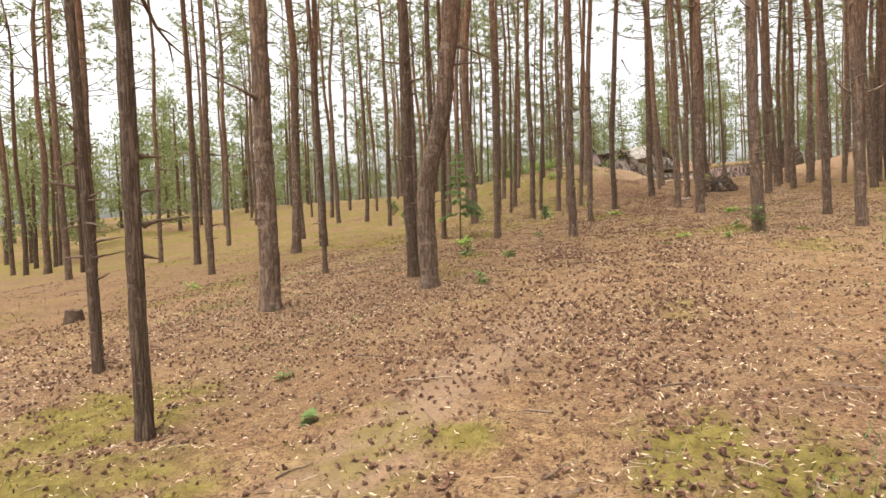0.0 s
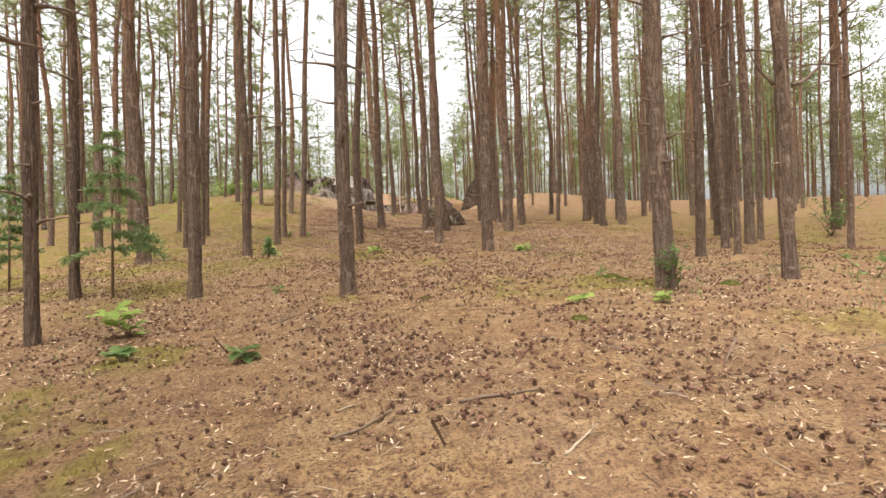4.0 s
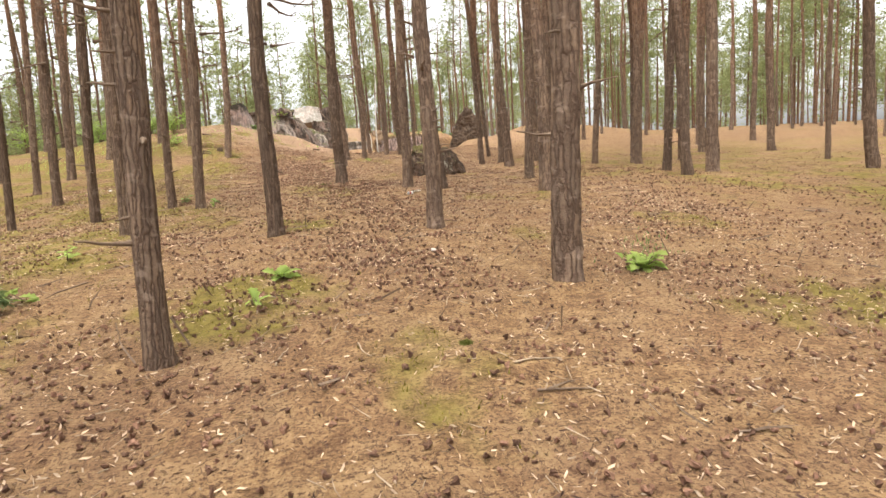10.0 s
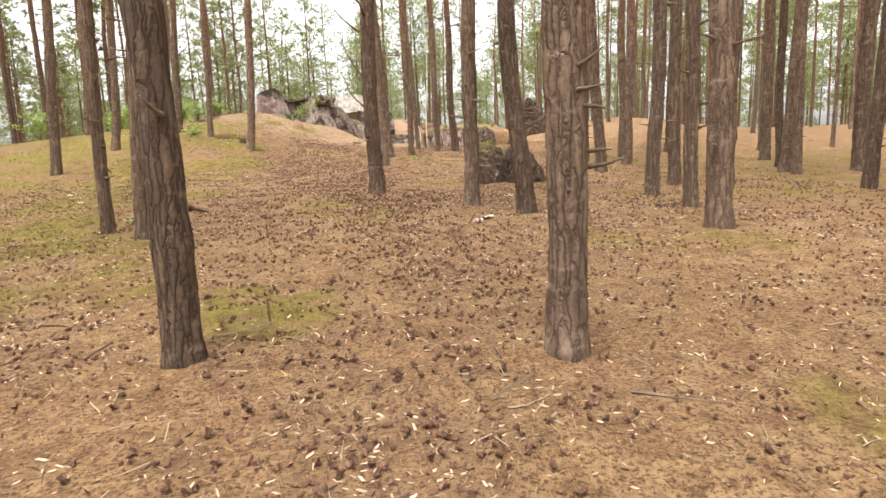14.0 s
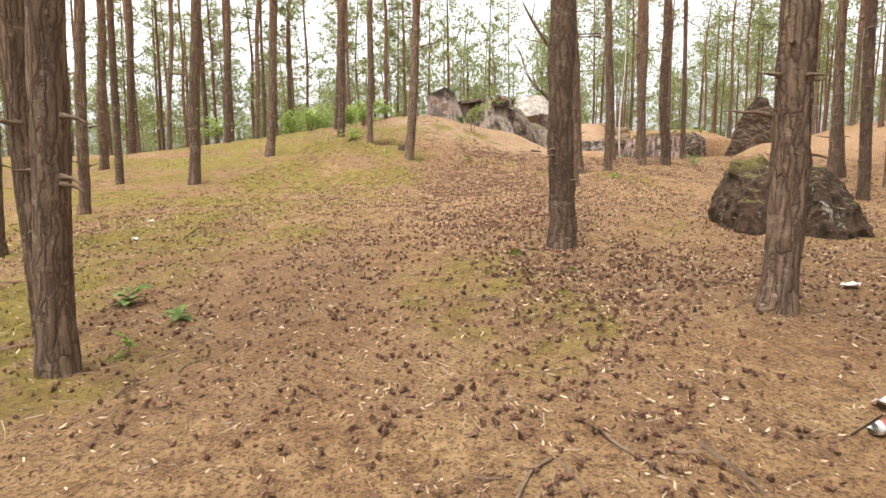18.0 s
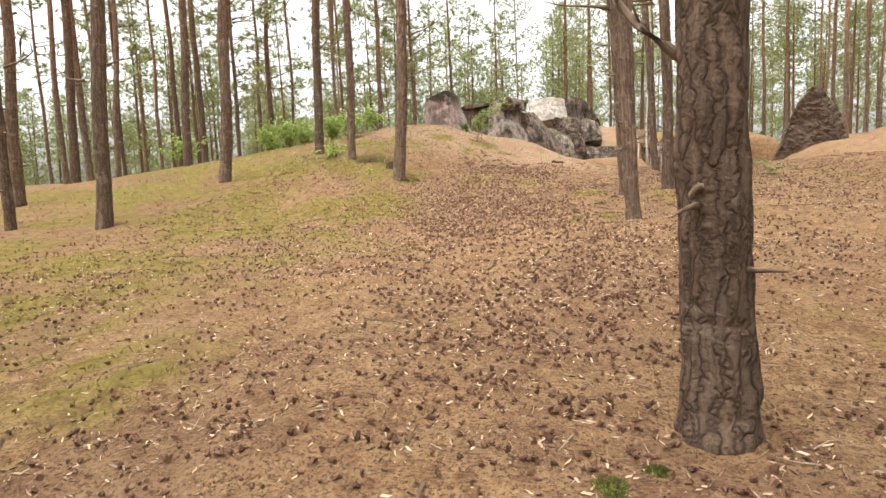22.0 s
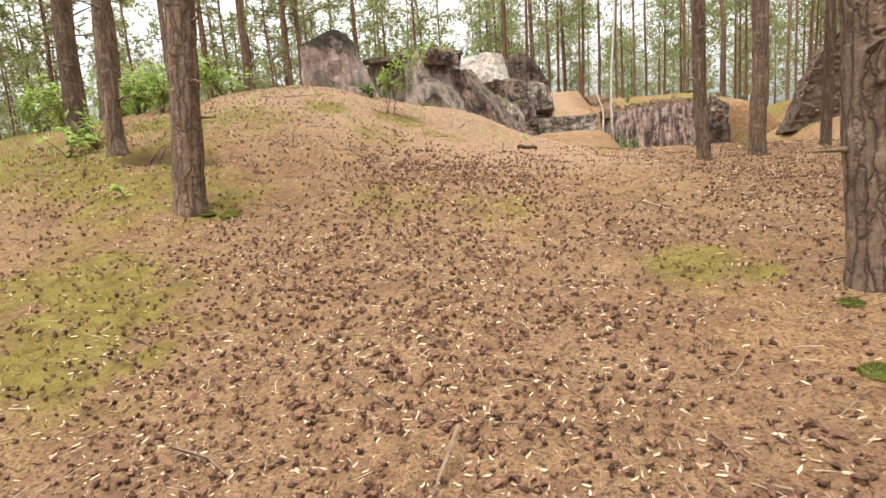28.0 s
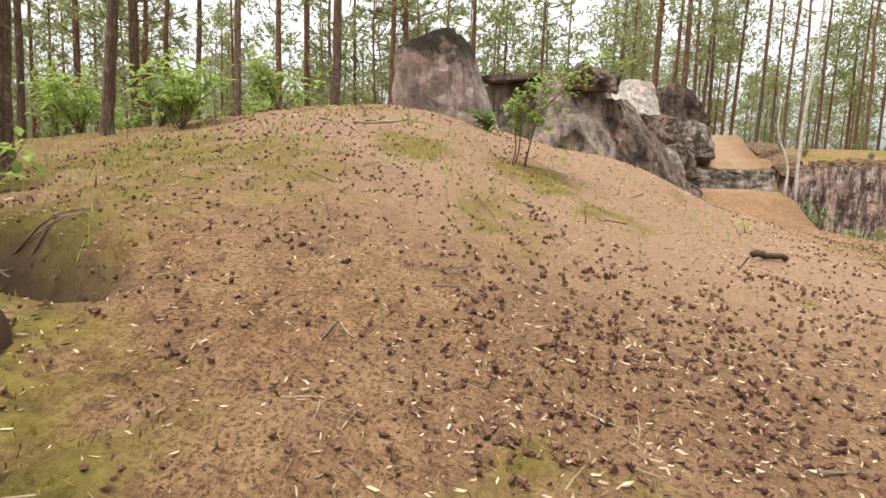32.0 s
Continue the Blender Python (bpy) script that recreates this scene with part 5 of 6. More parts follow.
STICKS_B = [
    (0.34, 24.18, 0.48, 24.28), (-2.1, 25.05, -1.9, 25.05), (-2.41, 27.56, -2.38, 27.86), (-0.27, 26.63, -0.14, 27.02), (-0.14, 27.08, -0.01, 27.12), (0.04, 27.3, 0.31, 26.97), (0.75, 26.76, 0.91, 26.55), (-1.5, 29.02, -1.26, 29.2),
    (-1.74, 32.15, -1.55, 32.1), (-2.77, 36.83, -2.53, 36.98), (-4.18, 37.85, -4.16, 38.25), (-0.91, 38.74, -0.64, 38.92), (-2.49, 40.81, -2.26, 40.59), (-1.09, 39.65, -1.06, 39.37), (-0.3, 43.67, -0.16, 43.11), (-2.45, 40.85, -2.26, 40.63),
    (-3.63, 43.32, -3.5, 43.22), (-4.63, 43.35, -4.48, 43.36), (-4.35, 44.61, -4.34, 44.78), (-2.89, 45.6, -2.73, 45.77), (-4.03, 45.44, -3.87, 45.52), (-4.32, 44.77, -4.22, 44.71), (-3.46, 45.16, -3.41, 45.04), (-6.14, 48.94, -5.68, 50.39),
]


def stick(x1, y1, x2, y2, seed):
    r = random.Random(seed)
    a, b = Vector((x1, y1, surface_z(x1, y1))), Vector((x2, y2, surface_z(x2, y2)))
    rad = min(0.014, max(0.006, 0.022 * (b - a).length))
    side = Vector((0, 0, 1)).cross(b - a).normalized()
    s = Soup()
    pts, radii = [], []
    bow = r.uniform(-0.09, 0.09)
    for i in range(8):
        u = i / 7
        p = a.lerp(b, u) + side * (bow * math.sin(u * math.pi) + r.uniform(-0.012, 0.012)) * (b - a).length
        p.z = surface_z(p.x, p.y) + rad * 0.75 + r.uniform(0, 0.006)
        pts.append(p)
        radii.append(rad * (1.1 - 0.55 * u) * r.uniform(0.9, 1.1))
    s.tube(pts, radii, 7)
    ob = new("stick")
    ob.location = a
    back_to = Matrix.Translation(-a)
    me = s.mesh("stick", r.choice((PALEWOOD, DEADWOOD, DEADWOOD)))
    me.transform(back_to)
    shaft = part("shaft", me, ob)
    if r.random() < 0.55:
        t = Soup()
        q = pts[4]
        d = ((b - a).normalized() + side * r.choice((-0.8, 0.8))).normalized() * (b - a).length * 0.25
        e = q + d
        e.z = surface_z(e.x, e.y) + 0.01
        t.tube([q, q.lerp(e, 0.5) + Vector((0, 0, 0.01)), e], [rad * 0.5, rad * 0.4, rad * 0.2], 5)
        me = t.mesh("twig", DEADWOOD)
        me.transform(back_to)
        part("side_twig", me, shaft)
    tagged(ob, "dry fallen stick lying on the needles", "stick", "fallen sticks")


for i, q in enumerate(STICKS_A + STICKS_B):
    stick(*q, 500 + i)


# ---- small plants ----
def lobed_leaf():
    """An oak-like leaf, 1 unit long along +x."""
    rim = [(0.0, 0.0), (0.15, 0.10), (0.25, 0.24), (0.34, 0.14), (0.45, 0.32), (0.56, 0.18), (0.70, 0.30), (0.80, 0.16), (1.0, 0.0)]
    v = [(x, y, 0.12 * x * (1 - x) * 2 + 0.35 * y) for x, y in rim] + [(x, -y, 0.12 * x * (1 - x) * 2 + 0.35 * y) for x, y in rim[1:-1]]
    n = len(rim)
    spine = len(v)
    v += [(x, 0, 0.12 * x * (1 - x) * 2) for x in (0.25, 0.5, 0.75)]
    f = []
    up = list(range(n))
    down = [0] + list(range(n, n + n - 2)) + [n - 1]
    for seq, flip in ((up, 1), (down, 0)):
        for i in range(n - 1):
            x = 0.5 * (v[seq[i]][0] + v[seq[i + 1]][0])
            c = spine + (0 if x < 0.37 else 1 if x < 0.63 else 2)
            t = (seq[i], seq[i + 1], c)
            f.append(t[::-1] if flip else t)
        for c in (spine, spine + 1):
            j = min(range(n), key=lambda i: abs(v[seq[i]][0] - 0.5 * (v[c][0] + v[c + 1][0])))
            t = (c, seq[j], c + 1)
            f.append(t if not flip else t[::-1])
    return v, f


lv, lf = lobed_leaf()
OAK_LEAF = mesh_of("oak_leaf", lv, lf, LEAF)
DULL_OAK = mesh_of("oak_leaf_dull", lv, lf, DULL_LEAF)


def seedling(x, y, height, leaves, leaf_size, dull=False, seed=0, label="young broad-leaved seedling growing out of the needles"):
    r = random.Random(seed)
    ob = new("seedling")
    ob.location = (x, y, surface_z(x, y) - 0.01)
    stems = []
    for _ in range(max(1, leaves // 6)):
        s = Soup()
        d = Vector((r.uniform(-1, 1), r.uniform(-1, 1), 0.8))
        pts = [Vector((0, 0, 0))]
        for i in range(4):
            pts.append(pts[-1] + d.normalized() * height / 4)
            d += Vector((r.uniform(-0.3, 0.3), r.uniform(-0.3, 0.3), 0))
        s.tube(pts, [0.008, 0.007, 0.006, 0.004, 0.002], 5)
        stems.append(pts)
        part("stem", s.mesh("seedling_stem", DEADWOOD), ob)
    for i in range(leaves):
        pts = r.choice(stems)
        k = r.choice((1, 2, 2, 3, 3, 4))
        p = pts[k].lerp(pts[k - 1], r.random() * 0.6)
        a = r.uniform(0, 6.28)
        leaf = part("leaf", DULL_OAK if dull else OAK_LEAF, ob)
        leaf.matrix_local = Matrix.Translation(p) @ Matrix.Rotation(a, 4, "Z") @ Matrix.Rotation(r.uniform(-0.6, 0.45), 4, "Y") @ Matrix.Rotation(r.uniform(-0.4, 0.4), 4, "X") @ Matrix.Scale(leaf_size * r.uniform(0.7, 1.2), 4)
    return tagged(ob, label, "seedling", "seedlings")


SEEDLINGS = [(-3.84, 13.37, 0.38, 22, 0.22, 0), (-2.2, 9.17, 0.22, 16, 0.14, 1), (-1.69, 3.63, 0.1, 8, 0.12, 1), (-8.88, 9.46, 0.3, 14, 0.16, 0), (-2.76, 4.64, 0.12, 6, 0.12, 1), (-3.68, 22.45, 0.3, 10, 0.15, 0), (2.24, 14.61, 0.2, 10, 0.14, 1), (-2.36, 11.96, 0.2, 16, 0.18, 1), (-3.57, 12.35, 0.15, 12, 0.16, 1), (5.2, 12.95, 0.7, 14, 0.15, 1), (4.7, 12.2, 0.2, 8, 0.12, 1)]
SEEDLINGS += [(1.1, 12.85, 0.12, 9, 0.17, 0), (1.95, 12.45, 0.15, 12, 0.14, 0), (-2.52, 15.5, 0.15, 10, 0.14, 1), (2.59, 19.78, 0.22, 40, 0.17, 0), (-0.89, 20.4, 0.09, 22, 0.15, 0), (-0.99, 19.38, 0.1, 7, 0.13, 0), (-3.21, 20.5, 0.2, 8, 0.14, 0)]
SEEDLINGS += [(-2.92, 27.75, 0.12, 7, 0.12, 0), (-3.75, 28.7, 0.15, 12, 0.15, 1), (-3.1, 28.46, 0.12, 10, 0.14, 1), (4.19, 44.57, 0.4, 22, 0.16, 1), (1.12, 39.28, 0.2, 12, 0.14, 0), (-6.02, 43.25, 0.2, 10, 0.12, 0), (-8.16, 45.21, 0.6, 30, 0.19, 0), (4.87, 48.13, 0.35, 16, 0.15, 1), (-1.12, 50.25, 0.2, 8, 0.1, 0)]
for i, (x, y, h, n, size, dull) in enumerate(SEEDLINGS):
    seedling(x, y, h, n, size, bool(dull), 700 + i)


def shrub(x, y, height, spread, leaves, leaf, mat, label, seed, z=None, name="shrub"):
    """Several thin stems with many leaves."""
    r = random.Random(seed)
    ob = new(name)
    ob.location = (x, y, (floor_z(x, y) if z is None else z) - 0.03)
    t = Soup()
    ends = []
    for _ in range(7):
        d = Vector((r.uniform(-0.7, 0.7) * spread, r.uniform(-0.7, 0.7) * spread, 1)).normalized()
        pts = [Vector((0, 0, 0))]
        for i in range(5):
            pts.append(pts[-1] + d * height * r.uniform(0.14, 0.24))
            d = (d + Vector((r.uniform(-0.35, 0.35), r.uniform(-0.35, 0.35), r.uniform(-0.1, 0.15)))).normalized()
            if i > 0:
                ends.append(pts[-1])
        s = Soup()
        s.tube(pts, [0.014, 0.012, 0.01, 0.008, 0.005, 0.003], 5)
        for k in (2, 3, 4):
            e = pts[k] + (rand_dir(r) + Vector((0, 0, 0.3))) * height * 0.2
            s.tube([pts[k], e], [0.005, 0.002], 4)
            ends += [e, pts[k].lerp(e, 0.5)]
        part("stem", s.mesh("shrub_stem", DEADWOOD), ob)
    for _ in range(leaves):
        p = r.choice(ends) + rand_dir(r) * 0.13 * height * r.random()
        d = rand_dir(r)
        d.z *= 0.5
        t.leaf(p, d, Vector((r.uniform(-0.4, 0.4), r.uniform(-0.4, 0.4), 1)), leaf * r.uniform(0.6, 1.2), leaf * 0.45)
    part("foliage", t.mesh("shrub_leaves", mat, flat=True), ob)
    return tagged(ob, label, "shrub")


def wiry_bush(x, y):
    """Two thin stems that lean to one side, with loose sprays of pale leaves at the top."""
    r = random.Random(820)
    ob = new("shrub")
    ob.location = (x, y, floor_z(x, y) - 0.03)
    sprays = []
    for sx, tall, over in ((0.0, 1.1, 0.4), (0.12, 1.3, 0.85), (-0.04, 0.85, 0.2)):
        pts = [Vector((sx + over * u * u + 0.03 * math.sin(9 * u + sx), 0.05 * math.sin(5 * u), tall * u ** 0.9)) for u in np.linspace(0, 1, 8)]
        s = Soup()
        s.tube(pts, [0.013 - 0.0013 * i for i in range(8)], 5)
        for k in (3, 4, 5, 6, 7):
            for _ in range(3):
                e = pts[k] + Vector((r.uniform(-0.3, 0.42), r.uniform(-0.2, 0.2), r.uniform(-0.1, 0.28)))
                s.tube([pts[k], pts[k].lerp(e, 0.5) + Vector((0, 0, 0.02)), e], [0.005, 0.003, 0.0015], 4)
                sprays += [e, pts[k].lerp(e, 0.6)]
        part("stem", s.mesh("bush_stem", DEADWOOD), ob)
    t = Soup()
    for _ in range(560):
        p = r.choice(sprays) + rand_dir(r) * 0.09 * r.random()
        d = rand_dir(r)
        d.z *= 0.5
        t.leaf(p, d, Vector((r.uniform(-0.4, 0.4), r.uniform(-0.4, 0.4), 1)), r.uniform(0.06, 0.11), 0.05)
    part("foliage", t.mesh("bush_leaves", LEAF, flat=True), ob)
    return tagged(ob, "thin wiry bush with pale green leaves on the sandy mound", "shrub")


GREEN = "bright green broad-leaved bush behind the sandy crest"
for i, (x, y, h, n) in enumerate(((-10.3, 59.25, 2.2, 700), (-8.53, 59, 1.9, 560), (-12.5, 60.06, 2.6, 760), (-14.36, 57.34, 2.2, 640), (-13.43, 54.68, 1.5, 520), (-12.27, 56.86, 1.9, 520), (-11.01, 57.94, 1.6, 380), (-12.1, 50.4, 1.3, 300), (-9.05, 49.3, 1.1, 240), (-8.4, 50.9, 1.0, 220), (-10.2, 50.2, 0.9, 200), (-10.9, 51.6, 1.2, 260), (-15.32, 54.6, 1.4, 420), (-13.61, 51.27, 1.3, 360), (-9.7, 57.03, 1.2, 240), (-17.07, 50.24, 1.5, 380), (-8.1, 45.75, 0.6, 70))):
    shrub(x, y, h, 0.9, n, 0.2, LEAF, GREEN, 800 + i)
wiry_bush(-4.12, 49.6)
shrub(4.0, 63.5, 1.25, 0.8, 420, 0.13, DULL_LEAF, "leafy green shrub at the foot of the birch", 821)
shrub(5.0, 62.8, 0.9, 0.6, 200, 0.16, LEAF, "low green shrub before the sunken wall", 822)
shrub(8.9, 62.6, 0.6, 0.9, 120, 0.12, DULL_LEAF, "low dull green shrub by the broken concrete", 825)
for i, (x, y, h) in enumerate(((11.0, 19.6, 0.9), (13.6, 22.2, 1.3), (15.2, 23.4, 1.5), (12.6, 17.9, 0.9))):
    shrub(x, y, h, 0.9, 170, 0.12, DULL_LEAF, "dull green bush in the undergrowth between pines", 860 + i)
shrub(-15.5, 31.73, 1.2, 0.9, 240, 0.16, DULL_LEAF, "low undergrowth bush between the pines", 826)
shrub(2.52, 13.2, 0.6, 0.25, 90, 0.11, DULL_LEAF, "ivy-like green shoots climbing the foot of a pine", 830)
shrub(-4.85, 51.5, 0.4, 0.8, 60, 0.2, DULL_LEAF, "tuft of green grass beside the upright block", 831)


for i in range(13):
    r = random.Random(900 + i)
    shrub(r.uniform(3.8, 14), r.uniform(67.5, 75), r.uniform(0.25, 0.6), 1.1, 120, 0.10, DULL_LEAF, "low dull green undergrowth behind the ruin", 840 + i)


def young_fir(x, y, height, seed, label):
    r = random.Random(seed)
    ob = new("young_fir")
    ob.location = (x, y, floor_z(x, y) - 0.03)
    s, t = Soup(), Soup()
    s.tube([(0, 0, 0), (0.03, 0.02, height * 0.5), (0.02, 0, height)], [0.022, 0.015, 0.004], 6)
    part("stem", s.mesh("fir_stem", DEADWOOD), ob)
    z = height * 0.3
    while z < height:
        k = 1 - z / height
        for _ in range(4):
            a = r.uniform(0, 6.28)
            d = Vector((math.cos(a), math.sin(a), r.uniform(-0.1, 0.25)))
            length = (0.15 + 0.75 * k) * height * 0.42 * r.uniform(0.7, 1.1)
            p0 = Vector((0.02, 0.01, z))
            for j in range(int(20 + length * 170)):
                u = r.random() ** 0.7
                p = p0 + d * length * u + Vector((0, 0, -0.25 * length * u * u)) + rand_dir(r) * 0.1 * length * r.random()
                w = (rand_dir(r) + d * 0.5 + Vector((0, 0, -0.3))).normalized() * r.uniform(0.05, 0.11)
                side = w.cross(rand_dir(r)).normalized() * 0.014
                t.face((p - side, p + side, p + w))
            t.tube([p0, p0 + d * length * 0.6, p0 + d * length + Vector((0, 0, -0.12))], [0.006, 0.004, 0.001], 4)
        z += height * 0.085
    part("foliage", t.mesh("fir_needles", FIR, flat=True), ob)
    return tagged(ob, label, "young tree")


young_fir(-5.05, 15.96, 2.6, 1, "young fir with drooping pale green branches")
young_fir(-7.71, 18.24, 2.2, 2, "young fir with drooping pale green branches")
young_fir(-3.35, 20.1, 0.48, 3, "knee-high green fir sapling in the moss")


def birch(x, y, z, top, rad, lean, seed, label, name="birch_tree", crown=True):
    r = random.Random(seed)
    ob = new(name)
    ob.location = (x, y, z)
    s = Soup()
    pts = [Vector((lean[0] * u + 0.09 * math.sin(u * 9 + seed), lean[1] * u, top * u)) for u in np.linspace(0, 1, 14)]
    s.tube(pts, [rad * (1.05 - 0.75 * i / 13) for i in range(14)], 10)
    part("trunk", s.mesh("birch_trunk", BIRCH), ob)
    if crown:
        t = Soup()
        for p in pts[7:]:
            for _ in range(3):
                d = (rand_dir(r) + Vector((0, 0, 0.4))).normalized() * r.uniform(0.5, 1.2)
                t.tube([p, p + d * 0.6, p + d + Vector((0, 0, -0.1))], [0.012, 0.007, 0.003], 4, 0)
                for _ in range(26):
                    t.leaf(p + d * r.uniform(0.3, 1.05) + rand_dir(r) * 0.18, rand_dir(r), Vector((0, 0, 1)) + rand_dir(r) * 0.5, 0.08, 0.055, 1)
        part("crown", t.mesh("birch_crown", [DEADWOOD, LEAF], flat=True), ob)
    return tagged(ob, label, "tree")


birch(3.6, 63.6, floor_z(3.6, 63.6) - 0.1, 12.5, 0.055, (0.15, 0.1), 3, "slim white-barked birch in front of the sunken wall")
birch(3.1, 62.8, floor_z(3.1, 62.8) - 0.05, 3.2, 0.045, (-0.6, 0.05), 5, "short dead white birch stem leaning aside", "birch_stub", False)


# ---- odd things ----
def stump(x, y, rad, height, label, seed):
    r = random.Random(seed)
    ob = new("stump")
    ob.location = (x, y, floor_z(x, y) - 0.05)
    s, n = Soup(), 16
    for h in (0, 0.35, 0.7, 1.0):
        for k in range(n):
            t = 2 * math.pi * k / n
            q = rad * (1.3 - 0.35 * h) * (1 + 0.14 * noise.noise(Vector((math.cos(t) * 2, math.sin(t) * 2, h + seed))))
            s.v.append(Vector((q * math.cos(t), q * math.sin(t), (height + 0.05) * h + (r.uniform(-0.02, 0.02) if h == 1 else 0))))
    for i in range(3):
        for k in range(n):
            s.f.append((i * n + k, i * n + (k + 1) % n, (i + 1) * n + (k + 1) % n, (i + 1) * n + k))
            s.m.append(0)
    part("bark", s.mesh("stump_side", ROTTEN), ob)
    top = Soup()
    c = Vector((0, 0, height + 0.035))
    for k in range(n):
        top.face((s.v[3 * n + k] * 0.99, s.v[3 * n + (k + 1) % n] * 0.99, c))
    part("cut_face", top.mesh("stump_top", ROTTEN), ob, "dark rotten cut face")
    return tagged(ob, label, "stump")


stump(-5.68, 43.95, 0.12, 0.15, "dark rotten stump beside a hollow under a pine", 2)
stump(-8.81, 6.64, 0.14, 0.22, "dark broken stump beside the pines", 3)


def log(a, b, rad, mat, label, seed):
    r = random.Random(seed)
    s = Soup()
    a, b = Vector(a), Vector(b)
    pts = [a.lerp(b, u) + Vector((0, 0, r.uniform(-0.02, 0.02))) for u in np.linspace(0, 1, 9)]
    s.tube(pts, [rad * r.uniform(0.85, 1.1) * (1 - 0.25 * i / 8) for i in range(9)], 10)
    return tagged(new("log", s.mesh("log", mat)), label, "log")


log((-1.4, 48.8, floor_z(-1.4, 48.8) + 0.04), (-1.02, 48.95, floor_z(-1.02, 48.95) + 0.05), 0.042, ROTTEN, "short dark rotten log on the slope", 1)


def scrap(x, y, w, d, mat, label, seed, name="scrap_paper"):
    """A crumpled sheet."""
    r = random.Random(seed)
    v, f = [], []
    for j in range(5):
        for i in range(6):
            v.append((w * (i / 5 - 0.5), d * (j / 4 - 0.5), 0.02 + r.uniform(0, 0.035)))
    for j in range(4):
        for i in range(5):
            q = j * 6 + i
            f.append((q, q + 1, q + 7, q + 6))
    ob = new(name, mesh_of(name, v, f, mat, flat=True))
    ob.matrix_world = Matrix.Translation((x, y, surface_z(x, y))) @ Matrix.Rotation(r.uniform(0, 3), 4, "Z")
    mod = ob.modifiers.new("thick", "SOLIDIFY")
    mod.thickness = 0.004
    return tagged(ob, label, "litter")


scrap(1.53, 27.74, 0.22, 0.1, PAPER, "crumpled white paper scrap on the needles", 1)
scrap(2.37, 30.07, 0.2, 0.12, PAPER, "crumpled white paper scrap near the boulder", 2)
scrap(-5.82, 31.2, 0.12, 0.07, PAPER, "small white scrap on the moss", 3)
scrap(-6.75, 32.65, 0.1, 0.07, PAPER, "small white scrap on the moss", 4)
scrap(0.75, 21.18, 0.06, 0.05, PAPER, "small white scrap among the cones", 5)
scrap(-4.37, 38.54, 0.09, 0.05, PAPER, "small white scrap among the cones", 6)


def tin_can(x, y):
    ob = new("drinks_can")
    ob.matrix_world = Matrix.Translation((x, y, surface_z(x, y) + 0.033)) @ Matrix.Rotation(0.35, 4, "Z") @ Matrix.Rotation(radians(90), 4, "Y")
    for name, z0, z1, rad, mat in (("body", -0.055, 0.055, 0.033, CAN), ("lid", 0.055, 0.06, 0.028, METAL), ("base", -0.06, -0.055, 0.028, METAL)):
        s = Soup()
        s.tube([(0, 0, z0), (0, 0.001, z0 + 0.3 * (z1 - z0)), (0, 0.0, z1)], [rad * 0.97, rad, rad * 0.97], 18)
        part(name, s.mesh("can_" + name, mat), ob, "bare metal end" if name != "body" else "")
    s = Soup()
    s.tube([(0, 0, -0.03), (0, 0, 0.01)], [0.0336, 0.0336], 18, cap=False)
    part("label_band", s.mesh("can_band", CANBAND), ob, "faded red band")
    tagged(ob, "faded white and red drinks can on its side", "can")


tin_can(1.35, 27.45)


# two big dead branches on a pine, and the forked ones on another
def dead_limb(h, rad, a, length, rise, seed, owner):
    r = random.Random(seed)
    s = Soup()
    p = Vector((math.cos(a) * rad, math.sin(a) * rad, h))
    d = Vector((math.cos(a), math.sin(a), rise)).normalized()
    pts = [p]
    for i in range(6):
        pts.append(pts[-1] + d * length / 6)
        d = (d + Vector((r.uniform(-0.2, 0.2), r.uniform(-0.2, 0.2), r.uniform(0.0, 0.3)))).normalized()
    s.tube(pts, [0.03, 0.024, 0.02, 0.017, 0.013, 0.009, 0.004], 6)
    for k in (2, 3, 5):
        e = pts[k] + (rand_dir(r) * 0.5 + d).normalized() * length * 0.22
        s.tube([pts[k], e], [0.009, 0.003], 4)
    part("dead_limb", s.mesh("dead_limb", DEADWOOD), owner, "long bare dead limb")


for tx, ty, limbs in ((-0.12, 31.79, ((1.75, 3.0, 0.9, 0.9), (2.35, 3.1, 1.0, 1.1), (3.3, 3.3, 0.8, 0.2))), (4.44, 13.46, ((2.6, 3.0, 0.7, 1.0), (2.6, 0.1, 0.9, 0.3))), (-10.23, 38.62, ((3.0, 3.1, 0.9, 0.1),))):
    owner = min((o for o in bpy.data.objects if o.name.startswith("pine_tree")), key=lambda o: (o.location.x - tx) ** 2 + (o.location.y - ty) ** 2)
    for k, (h, a, length, rise) in enumerate(limbs):
        dead_limb(h, 0.13, a, length, rise, 60 + k, owner)


# ---- roots in the hollow under a pine, and hanging from the turf ----
def root(points, rad, label, name="root"):
    s = Soup()
    n = len(points)
    s.tube(points, [rad * (1 - 0.7 * i / (n - 1)) for i in range(n)], 6)
    return tagged(new(name, s.mesh(name, DEADWOOD)), label, "root", "bare roots")


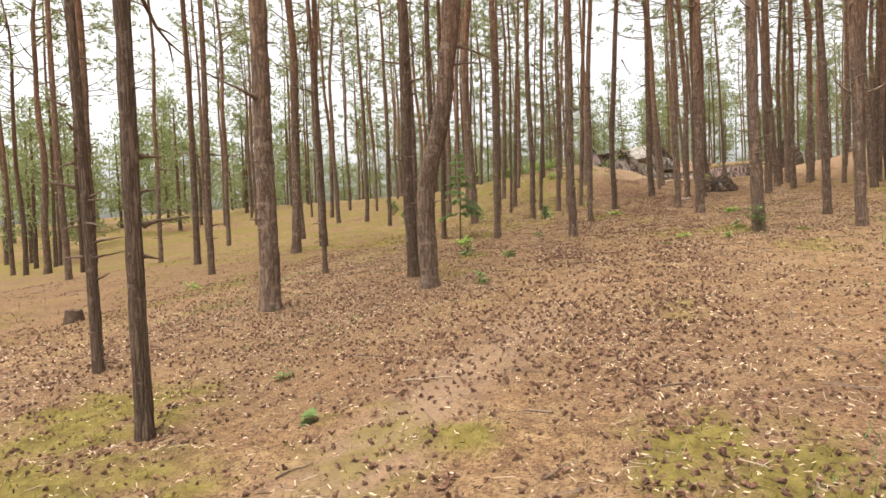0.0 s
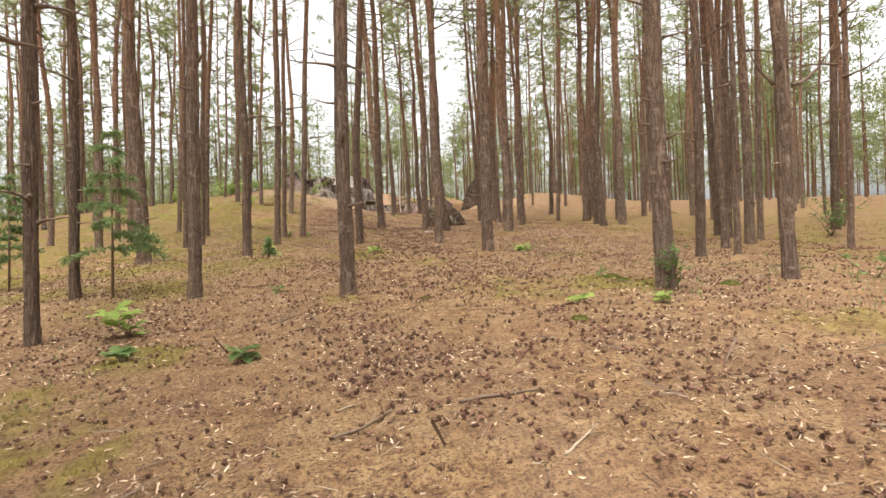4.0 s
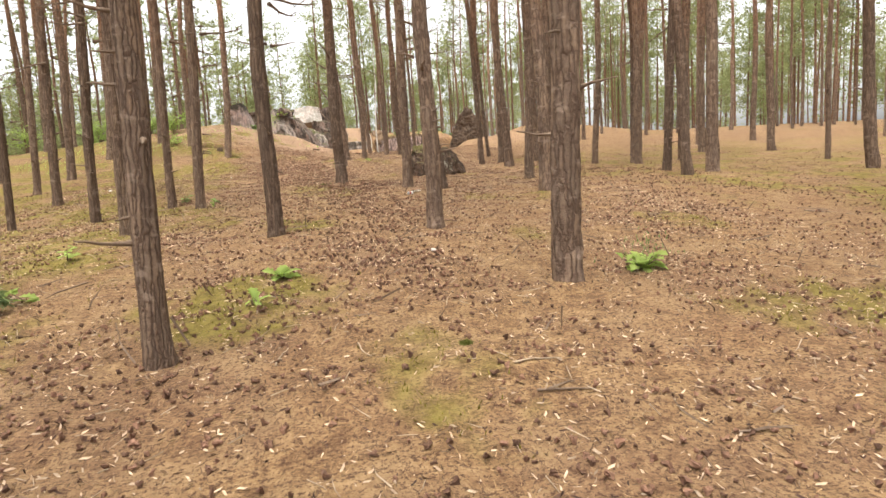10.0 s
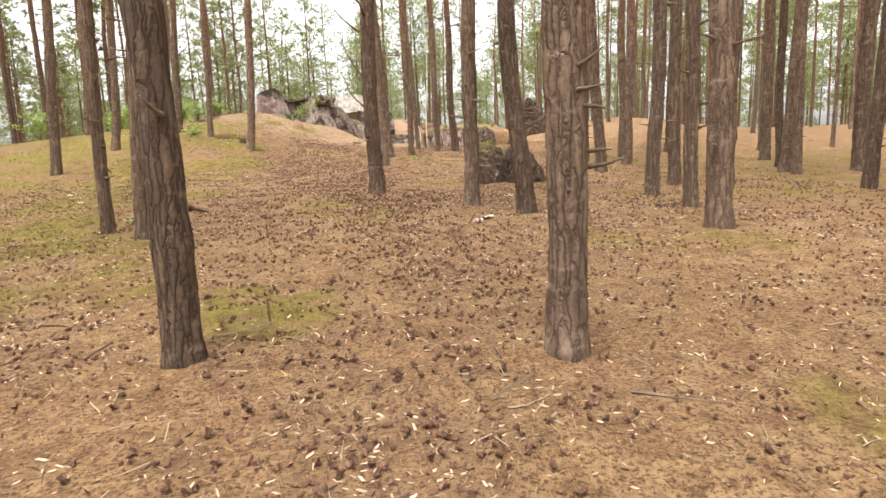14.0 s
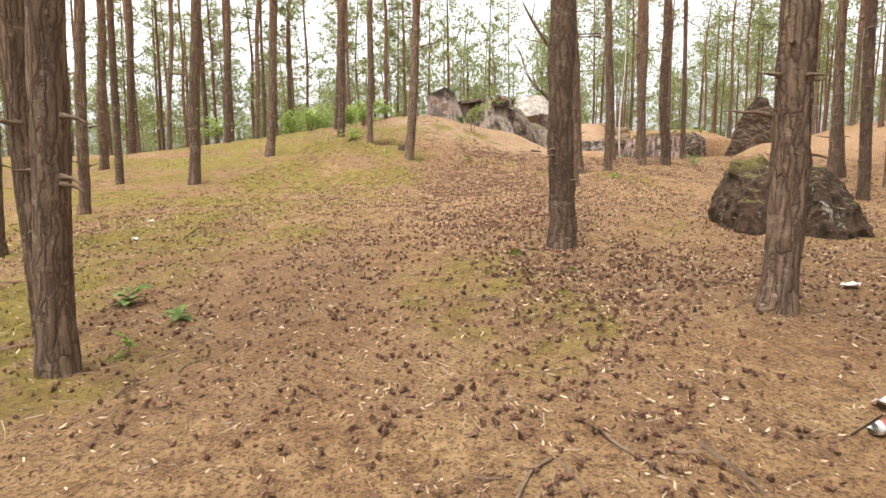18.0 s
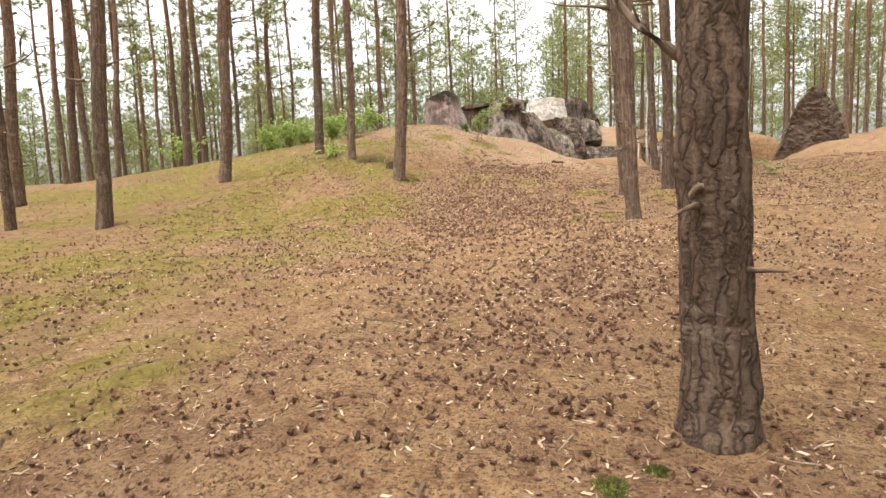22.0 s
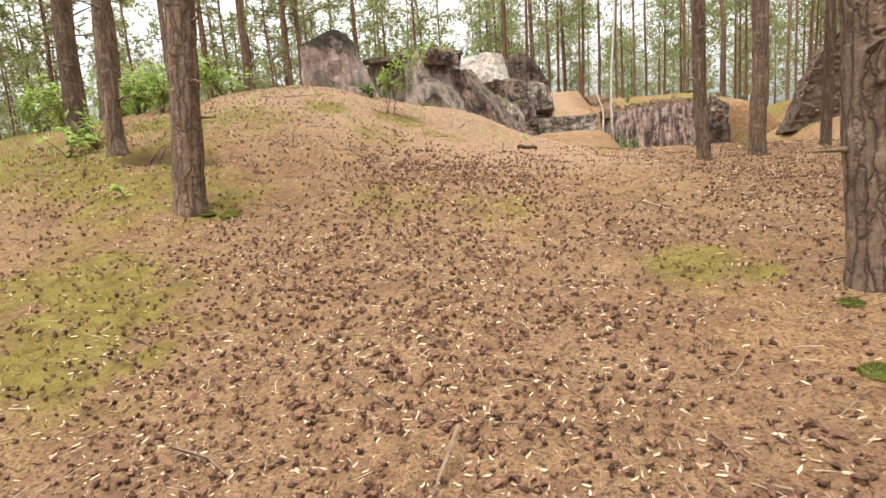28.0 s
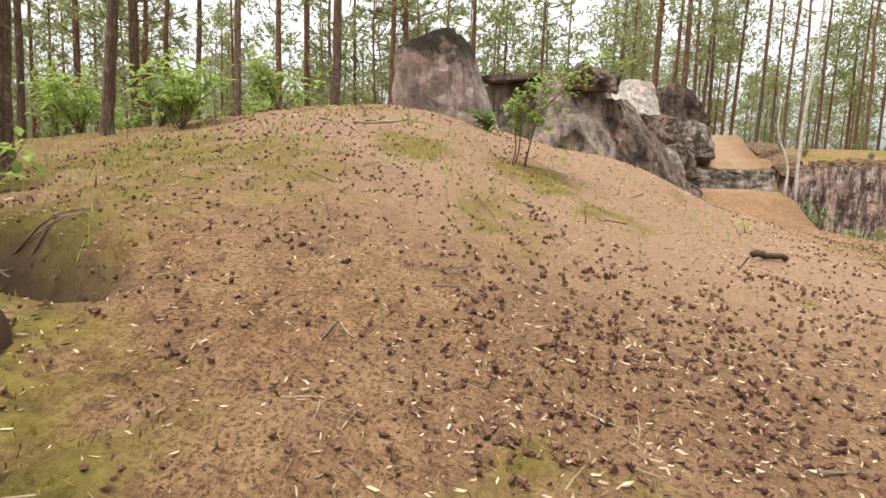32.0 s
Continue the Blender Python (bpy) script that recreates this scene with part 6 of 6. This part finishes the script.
r = random.Random(77)
for k in range(4):
    a = r.uniform(-0.9, 0.5)
    p = Vector((-7.0, 44.95, 0))
    d = Vector((math.cos(a), math.sin(a), 0))
    pts = []
    for i in range(6):
        p = p + d * r.uniform(0.08, 0.17)
        d = (d + Vector((r.uniform(-0.4, 0.4), r.uniform(-0.4, 0.4), 0))).normalized()
        pts.append(Vector((p.x, p.y, surface_z(p.x, p.y) + 0.015)))
    root(pts, r.uniform(0.008, 0.018), "bare brown root over a dark hollow")
for k in range(12):
    x = r.uniform(3.9, 8.7)
    p = Vector((x, 65.15 + r.uniform(-0.1, 0.2), 7.04))
    pts = [p + Vector((r.uniform(-0.06, 0.06) * i, -0.06 * math.sin(i * 0.8), -0.09 * i + 0.05)) for i in range(6)]
    root(pts, 0.012, "thin root hanging over the sunken wall")


# ---- moss cushions ----
def moss_cushion(x, y, rad, seed):
    r = random.Random(seed)
    s = Soup()
    n = 12
    for h, k in ((0.0, 1.0), (0.45, 0.86), (0.8, 0.5)):
        for i in range(n):
            t = 2 * math.pi * i / n
            q = rad * k * r.uniform(0.85, 1.12)
            s.v.append(Vector((q * math.cos(t), q * math.sin(t), 0.35 * rad * h)))
    for j in range(2):
        for i in range(n):
            s.f.append((j * n + i, j * n + (i + 1) % n, (j + 1) * n + (i + 1) % n, (j + 1) * n + i))
            s.m.append(0)
    s.f.append(tuple(2 * n + i for i in range(n)))
    s.m.append(0)
    for _ in range(420):
        t, q = r.uniform(0, 6.28), rad * math.sqrt(r.random())
        z = 0.35 * rad * (1 - (q / rad) ** 2)
        p = Vector((q * math.cos(t), q * math.sin(t), z))
        d = (Vector((p.x, p.y, rad * 0.9)) + rand_dir(r) * rad * 0.7).normalized() * r.uniform(0.012, 0.026)
        side = d.cross(rand_dir(r)).normalized() * 0.003
        s.face((p - side, p + side, p + d))
    ob = new("moss_cushion", s.mesh("moss_cushion", CUSHION, flat=True))
    ob.location = (x, y, surface_z(x, y) - 0.008)
    tagged(ob, "small rounded cushion of bright green moss on the needles", "moss", "moss cushions")


CUSHIONS = [
    (-0.61, 31.04, 0.11), (-0.02, 30.55, 0.1), (-0.44, 31.33, 0.06), (-0.64, 31.2, 0.08), (2.33, 14.51, 0.12), (2.29, 14.12, 0.1), (-0.48, 14.14, 0.07), (3.3, 13.21, 0.12),
    (0.79, 12.09, 0.1), (0.45, 18.32, 0.05), (-4.74, 43.07, 0.12), (-4.97, 43.02, 0.09), (-0.24, 39.92, 0.09), (0.07, 40.67, 0.07),
]
for i, q in enumerate(CUSHIONS):
    moss_cushion(*q, 950 + i)
